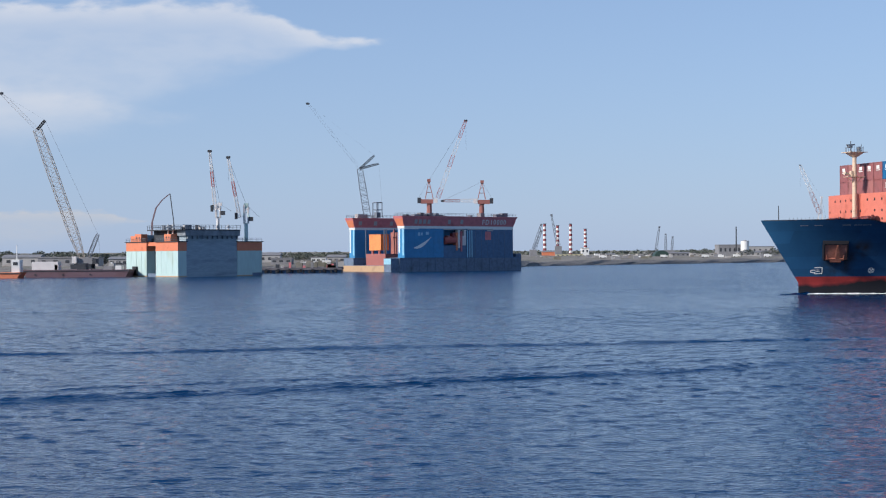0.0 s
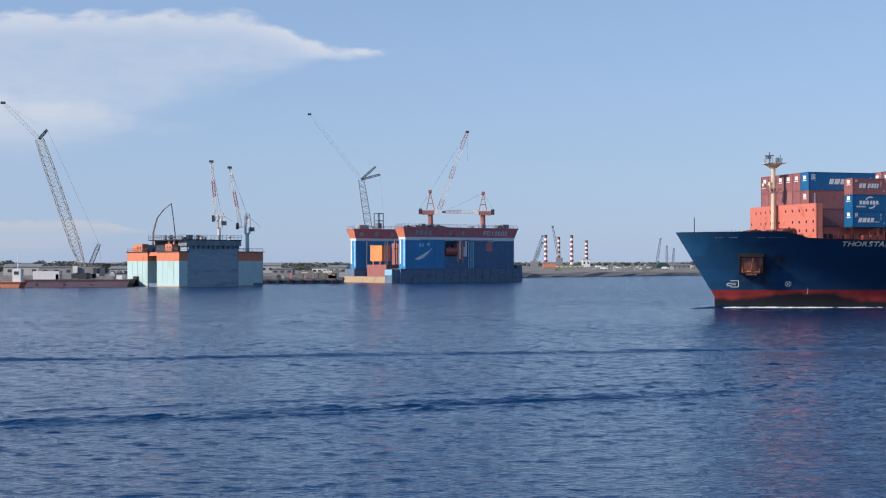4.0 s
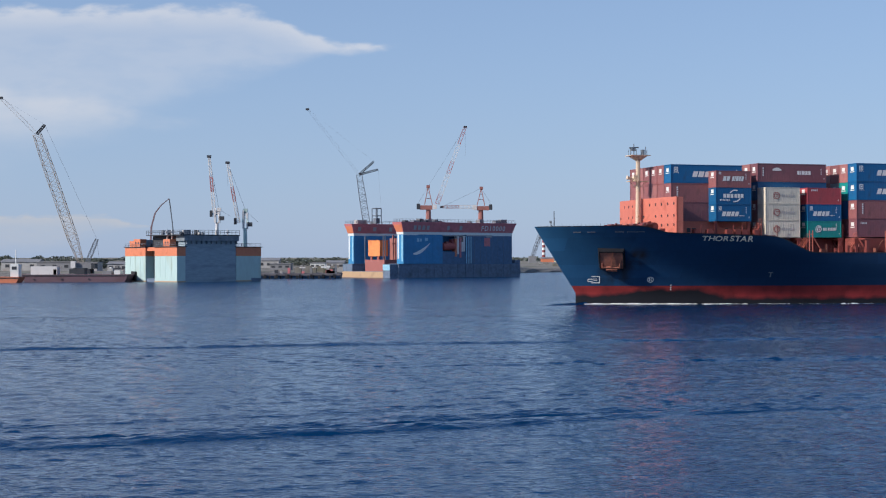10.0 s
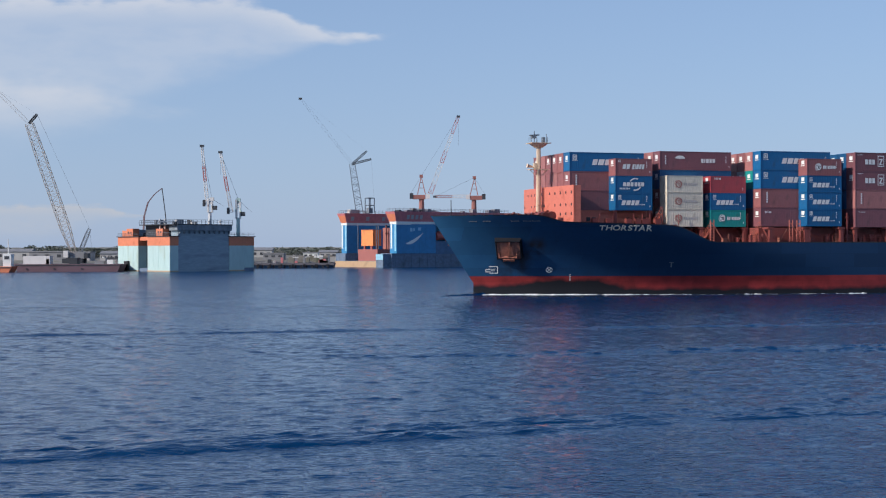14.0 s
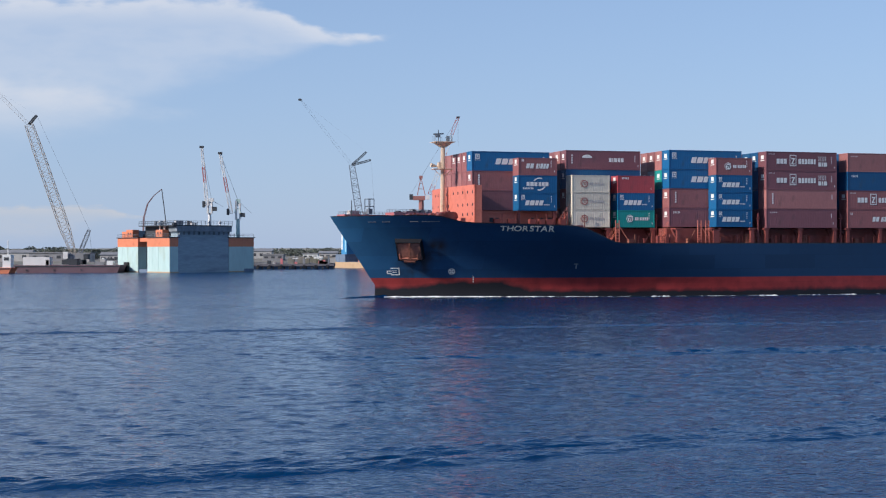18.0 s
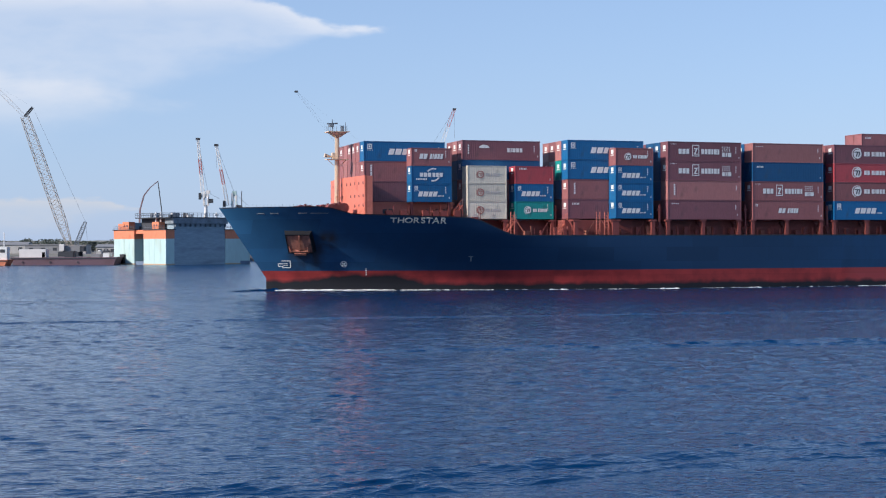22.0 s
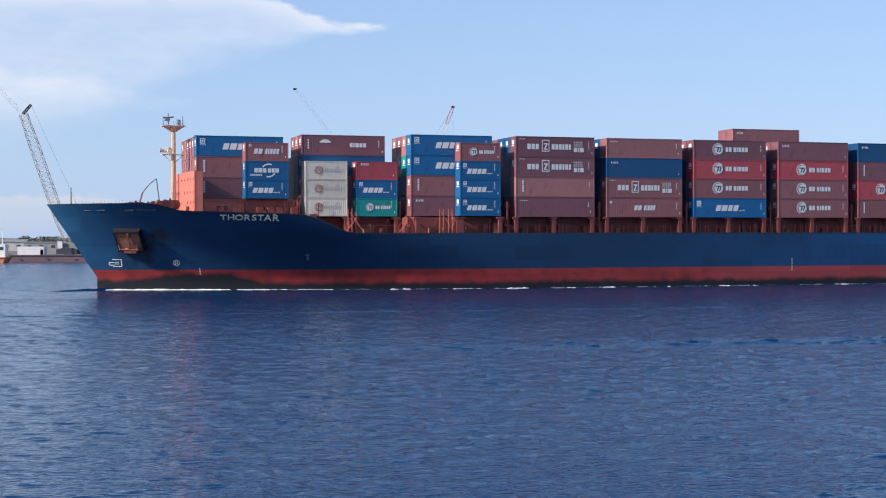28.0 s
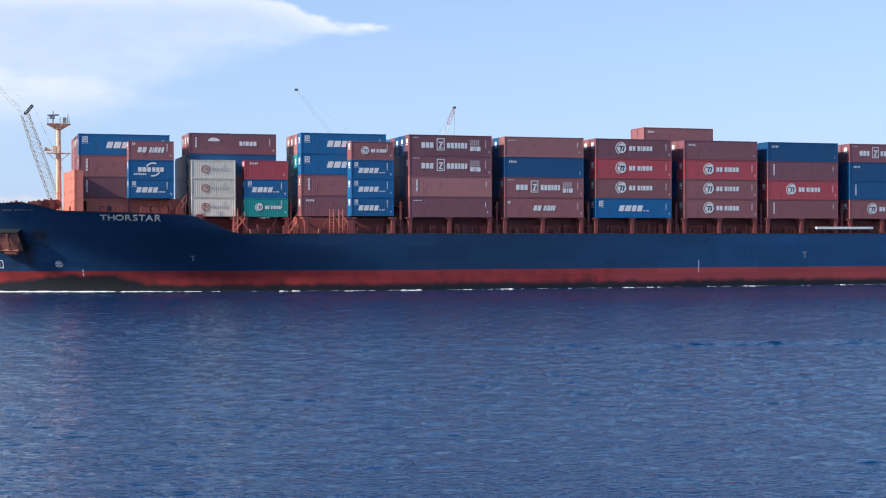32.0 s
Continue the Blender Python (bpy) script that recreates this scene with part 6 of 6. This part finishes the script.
cyl(bm, 262, 1275, 3, 16.6, 3.6, 3.6, 24)
part("shell", bm, M["white"], tk)
bm = bmesh.new()
cyl(bm, 262, 1275, 16.6, 17.6, 3.7, 0.6, 24)
part("roof", bm, M["shed"], tk)
st = thing("stack", "thin dark steel stack beside the tank", "chimney")
bm = bmesh.new()
cyl(bm, 255.5, 1280, 3, 29.4, 0.6, 0.5, 12)
part("pipe", bm, M["dark"], st)
part("foot", boxes((254, 257, 1278.5, 1281.5, 3, 6)), M["shed_dark"], st)

dm = thing("dome_shed", "small dark green domed shed on the far bank", "shed")
bm = bmesh.new()
for i in range(9):
    a0, a1 = math.pi * i / 9, math.pi * (i + 1) / 9
    q = [bm.verts.new((176 + 6 * math.cos(a), y, 3.5 + 5.5 * math.sin(a))) for a, y in ((a0, 1180), (a1, 1180), (a1, 1196), (a0, 1196))]
    bm.faces.new(q)
part("shell", bm, M["dome"], dm)
bm = bmesh.new()
bm.faces.new([bm.verts.new((176 + 6 * math.cos(math.pi * i / 9), 1180.01, 3.5 + 5.5 * math.sin(math.pi * i / 9))) for i in range(10)])
part("front", bm, M["dome"], dm)
vr = random.Random(41)
for i in range(7):
    x, y = 112 + i * 24 + vr.uniform(-10, 10), vr.uniform(1000, 1130)
    v = thing("van", "pale van parked on the far bank", "vehicle", "vans on the far bank")
    part("body", boxes((x, x + 3.6, y, y + 1.9, 3.9, 5.6)), M["white"], v)
    part("cab", boxes((x + 3.6, x + 5.0, y, y + 1.9, 3.9, 5.0)), M["white"], v)
    for wx in (x + 0.8, x + 4.0):
        part("wheel", boxes((wx - 0.35, wx + 0.35, y - 0.02, y + 1.92, 3.4, 4.1)), M["black"], v)

# sheds and plant on the near yard
for i, (x0, x1, y, z, m) in enumerate(((-137, -128, 545, 6.2, "shed"), (-127.5, -120, 560, 5.8, "shed"), (-160, -146, 580, 6.4, "shed_dark"), (-117, -108, 560, 7.0, "shed_dark"),
                                       (-108, -101, 575, 6.0, "shed"), (-180, -165, 600, 6.6, "shed"), (-62, -55, 690, 5.6, "white"), (-52, -44, 660, 6.0, "shed"), (-75, -66, 640, 5.4, "shed_dark"),
                                       (-90, -80, 720, 7.0, "shed"), (-46, -38, 760, 6.4, "shed_dark"))):
    building(x0, x1, y, 9, 2.6, z, M[m], "low shipyard shed on the quay", "gable" if i % 2 else "flat", win=3)


# ---- pier, barges and small craft ----
def pier():
    p = thing("pier", "low dark timber and concrete pier between the docks", "pier")
    part("deck", boxes((-71, -38.6, 562, 570, 1.2, 2.0)), M["quay"], p)
    for i in range(16):
        part("pile", boxes((-70.5 + i * 2.1, -69.9 + i * 2.1, 562.2, 562.9, -2, 1.2)), M["dark"], p)
    for i in range(7):
        part("tyre_fender", boxes((-68 + i * 4.4, -67.2 + i * 4.4, 561.6, 562, 0.3, 1.6)), M["black"], p)
    part("skirt", boxes((-70.8, -38.8, 562.95, 563.3, -1, 1.25)), M["d_navy"], p, "dark fender boards along the pier")
    part("bollard_post", boxes((-41.0, -40.4, 562.5, 563.1, 2.0, 5.2)), M["crane_grey"], p)
    rnd = random.Random(2)
    for i in range(10):
        x = rnd.uniform(-69, -42)
        w, h = rnd.uniform(0.6, 2.0), rnd.uniform(0.8, 2.4)
        part("pier_crate", boxes((x, x + w, 564, 566, 2.0, 2.0 + h)), M[rnd.choice(("white", "shed", "d_red", "shed_dark", "dark"))], p)


pier()


def barge(x0, x1, y, depth, h, m, label):
    b = thing("barge", label, "barge")
    bm = bmesh.new()
    v = [bm.verts.new(c) for c in ((x0 + 1.5, y, -0.8), (x1 - 1.5, y, -0.8), (x1 - 1.5, y + depth, -0.8), (x0 + 1.5, y + depth, -0.8), (x0, y - 0.1, h), (x1, y - 0.1, h), (x1, y + depth, h), (x0, y + depth, h))]
    for f in ((3, 2, 1, 0), (4, 5, 6, 7), (0, 1, 5, 4), (1, 2, 6, 5), (2, 3, 7, 6), (3, 0, 4, 7)):
        bm.faces.new([v[i] for i in f])
    part("hull", bm, m, b)
    part("wale", boxes((x0 + 0.4, x1 - 0.4, y - 0.25, y - 0.05, h - 0.5, h - 0.2)), M["dark"], b)
    for i in range(int((x1 - x0) / 9)):
        part("tyre_fender", boxes((x0 + 4 + i * 9, x0 + 4.4 + i * 9, y - 0.3, y - 0.12, 0.7, 1.2)), M["dark"], b)
    return b


b = barge(-138, -103, 482, 14, 2.5, M["barge_red"], "long dull red flat barge moored at the yard")
for x0, x1, z, m in ((-135.5, -126.8, 5.2, "crane_white"), (-128, -127, 4.2, "dark"), (-120.5, -117.8, 4.6, "dark"), (-112, -109, 3.6, "shed_dark"), (-108, -106, 3.8, "white")):
    part("deck_shed", boxes((x0, x1, 484, 488, 2.5, z)), M[m], b)
b = barge(-142.8, -135.2, 470, 7, 1.9, M["d_orange"], "small orange work boat with a white wheelhouse")
part("wheelhouse", boxes((-138.4, -135.8, 471, 474.5, 1.9, 6.0)), M["white"], b, "white wheelhouse")
part("window", boxes((-137.9, -136.4, 470.92, 471, 4.2, 5.2)), M["dark"], b)
bm = bmesh.new()
beam(bm, (-137.2, 473, 6.0), (-137.2, 473, 10.6), 0.26)
part("mast", bm, M["white"], b)
b2 = barge(-108, -92, 497, 9, 1.6, M["dark"], "low dark pontoon moored beside the mint dock")


# yard plant and vehicles scattered along the shore
def clutter(name, label, xs, ys, count, seed, zb, hmax, mats):
    rnd = random.Random(seed)
    for i in range(count):
        x, y = rnd.uniform(*xs), rnd.uniform(*ys)
        w, h = rnd.uniform(1.5, 5), rnd.uniform(0.8, hmax)
        c = thing(name, label, "yard gear", "yard gear along the shore")
        part("body", boxes((x, x + w, y, y + 3, zb - 1, zb + h)), M[rnd.choice(mats)], c)
        part("top", boxes((x + 0.3, x + w * 0.6, y + 0.4, y + 2.4, zb + h, zb + h + rnd.uniform(0.3, 1.0))), M[rnd.choice(mats)], c)


clutter("yard_gear", "stacked plant and crates on the yard", (-125, -98), (540, 570), 22, 1, 2.6, 1.9, ("shed_dark", "shed", "dark", "soil", "white"))
clutter("yard_gear", "stacked plant and crates on the yard", (-66, -42), (600, 680), 26, 2, 2.8, 1.1, ("shed_dark", "shed", "white", "soil", "soil"))
clutter("yard_gear", "plant and huts on the far bank", (150, 330), (1020, 1250), 40, 3, 3.2, 2.6, ("shed_dark", "shed", "white", "shed", "soil"))
clutter("yard_gear", "plant and huts on the far bank", (60, 150), (900, 1200), 16, 6, 3.2, 2.0, ("shed_dark", "soil", "shed"))


# ---- trees ----
def tree_mesh(seed):
    rnd = random.Random(seed)
    bm = bmesh.new()
    for i in range(130):
        u = rnd.random() ** 0.5
        a = rnd.uniform(0, math.tau)
        z = rnd.uniform(0.28, 1.0)
        r = 0.48 * math.sin(math.pi * min(1, z * 0.95)) ** 0.6 * u * rnd.uniform(0.8, 1.25)
        c = Vector((r * math.cos(a), r * math.sin(a), z))
        s = rnd.uniform(0.05, 0.1)
        q = [c + Vector((rnd.uniform(-s, s), rnd.uniform(-s, s), rnd.uniform(-s, s))) for _ in range(4)]
        vs = [bm.verts.new(p) for p in q]
        for f in ((0, 1, 2), (0, 2, 3), (0, 3, 1), (1, 3, 2)):
            bm.faces.new([vs[i] for i in f])
    crown = mesh_of(bm, "crown", M["leaf"])
    bm = bmesh.new()
    beam(bm, (0, 0, -0.1), (0.02, 0.01, 0.5), 0.07, 0.035, 6)
    for i in range(4):
        a = i * 1.6
        beam(bm, (0.01, 0, 0.3 + 0.05 * i), (0.25 * math.cos(a), 0.25 * math.sin(a), 0.6 + 0.05 * i), 0.03, 0.012, 5)
    return crown, mesh_of(bm, "trunk", M["shed_dark"])


TREES = [tree_mesh(s) for s in range(4)]
rnd = random.Random(77)


def tree(x, y, z, h, w):
    t = thing("tree", "dark green broad-crowned tree on the shore", "tree", "trees along the shore", pose(x, y, z, 0, 0, rnd.uniform(0, 360)))
    cr, tr = rnd.choice(TREES)
    sc = Matrix.Diagonal((w, w, h, 1))
    part("crown", cr, None, t, m=sc)
    part("trunk", tr, None, t, m=sc)


for i in range(46):
    tree(rnd.uniform(-215, -96), rnd.uniform(620, 760), 3.0, rnd.uniform(4.0, 6.5), rnd.uniform(6, 11))
for i in range(26):
    tree(rnd.uniform(-95, -34), rnd.uniform(790, 900), 3.2, rnd.uniform(3.4, 5.6), rnd.uniform(7, 12))
for i in range(30):
    tree(rnd.uniform(150, 400), rnd.uniform(1150, 1500), 3.6, rnd.uniform(4, 7), rnd.uniform(9, 16))


def woods():
    """Far woodland, too distant to count, along the whole skyline."""
    rnd = random.Random(15)
    verts, faces = [], []
    for i in range(1500):
        x = rnd.uniform(-900, 1300)
        y = 1700 + rnd.uniform(0, 300) + max(0, x - 300) * 0.3
        h, w = rnd.uniform(2, 6), rnd.uniform(8, 18)
        for k in range(6):
            c = (x + rnd.uniform(-w, w) / 2, y + rnd.uniform(-4, 4), 6 + rnd.uniform(0, h * 0.7))
            r = rnd.uniform(1.2, 2.8)
            o = len(verts)
            verts += [(c[0] + rnd.uniform(-r, r), c[1] + rnd.uniform(-r, r), c[2] + rnd.uniform(-r, r)) for _ in range(4)]
            faces += [(o, o + 1, o + 2), (o, o + 2, o + 3), (o, o + 3, o + 1), (o + 1, o + 3, o + 2)]
    me = bpy.data.meshes.new("woods")
    me.from_pydata(verts, [], faces)
    me.materials.append(M["leaf"])
    tagged(new("woods", me), "far dark green woodland along the skyline", "woods", kind="stuff")


woods()


# ---- movement ----
def motions():
    walk(SHIP, [(t, ship_pose(s)) for t, s in TRACK])
    for ob, place in CARGO:
        walk(ob, [(t, ship_pose(s) @ place) for t, s in TRACK])
    walk(WATER, [(0, pose(0, 0, 0)), (16, pose(-3, -4, 0)), (32, pose(-6, -8, 0))])
    for i, (ob, x, y, rz, vx, vy) in enumerate(SWELLS):
        heave = ((0, 0), (9, 0), (14, -0.03), (20, -0.05), (32, -0.16))
        if i == 2:     # grows, then sinks away
            heave = ((0, -0.15), (6, -0.06), (10, 0), (20, -0.04), (32, -0.16))
        if i == 4:     # comes up behind the ship's bow and stays
            heave = ((0, -0.21), (8, -0.12), (16, 0), (26, 0), (32, -0.08))
        walk(ob, [(t, pose(x + vx * t, y + vy * t, z, 0, 0, rz)) for t, z in heave])
    walk(CLOUD, [(t, pose(-130 + 1.78 * t, 4000, 594)) for t in (0, 16, 32)])
    walk(STREAK, [(t, pose(-820 + 1.3 * t, 4200, 108)) for t in (0, 16, 32)])
    walk(WISP, [(t, pose(-640 + 1.5 * t, 4100, 400)) for t in (0, 16, 32)])


motions()
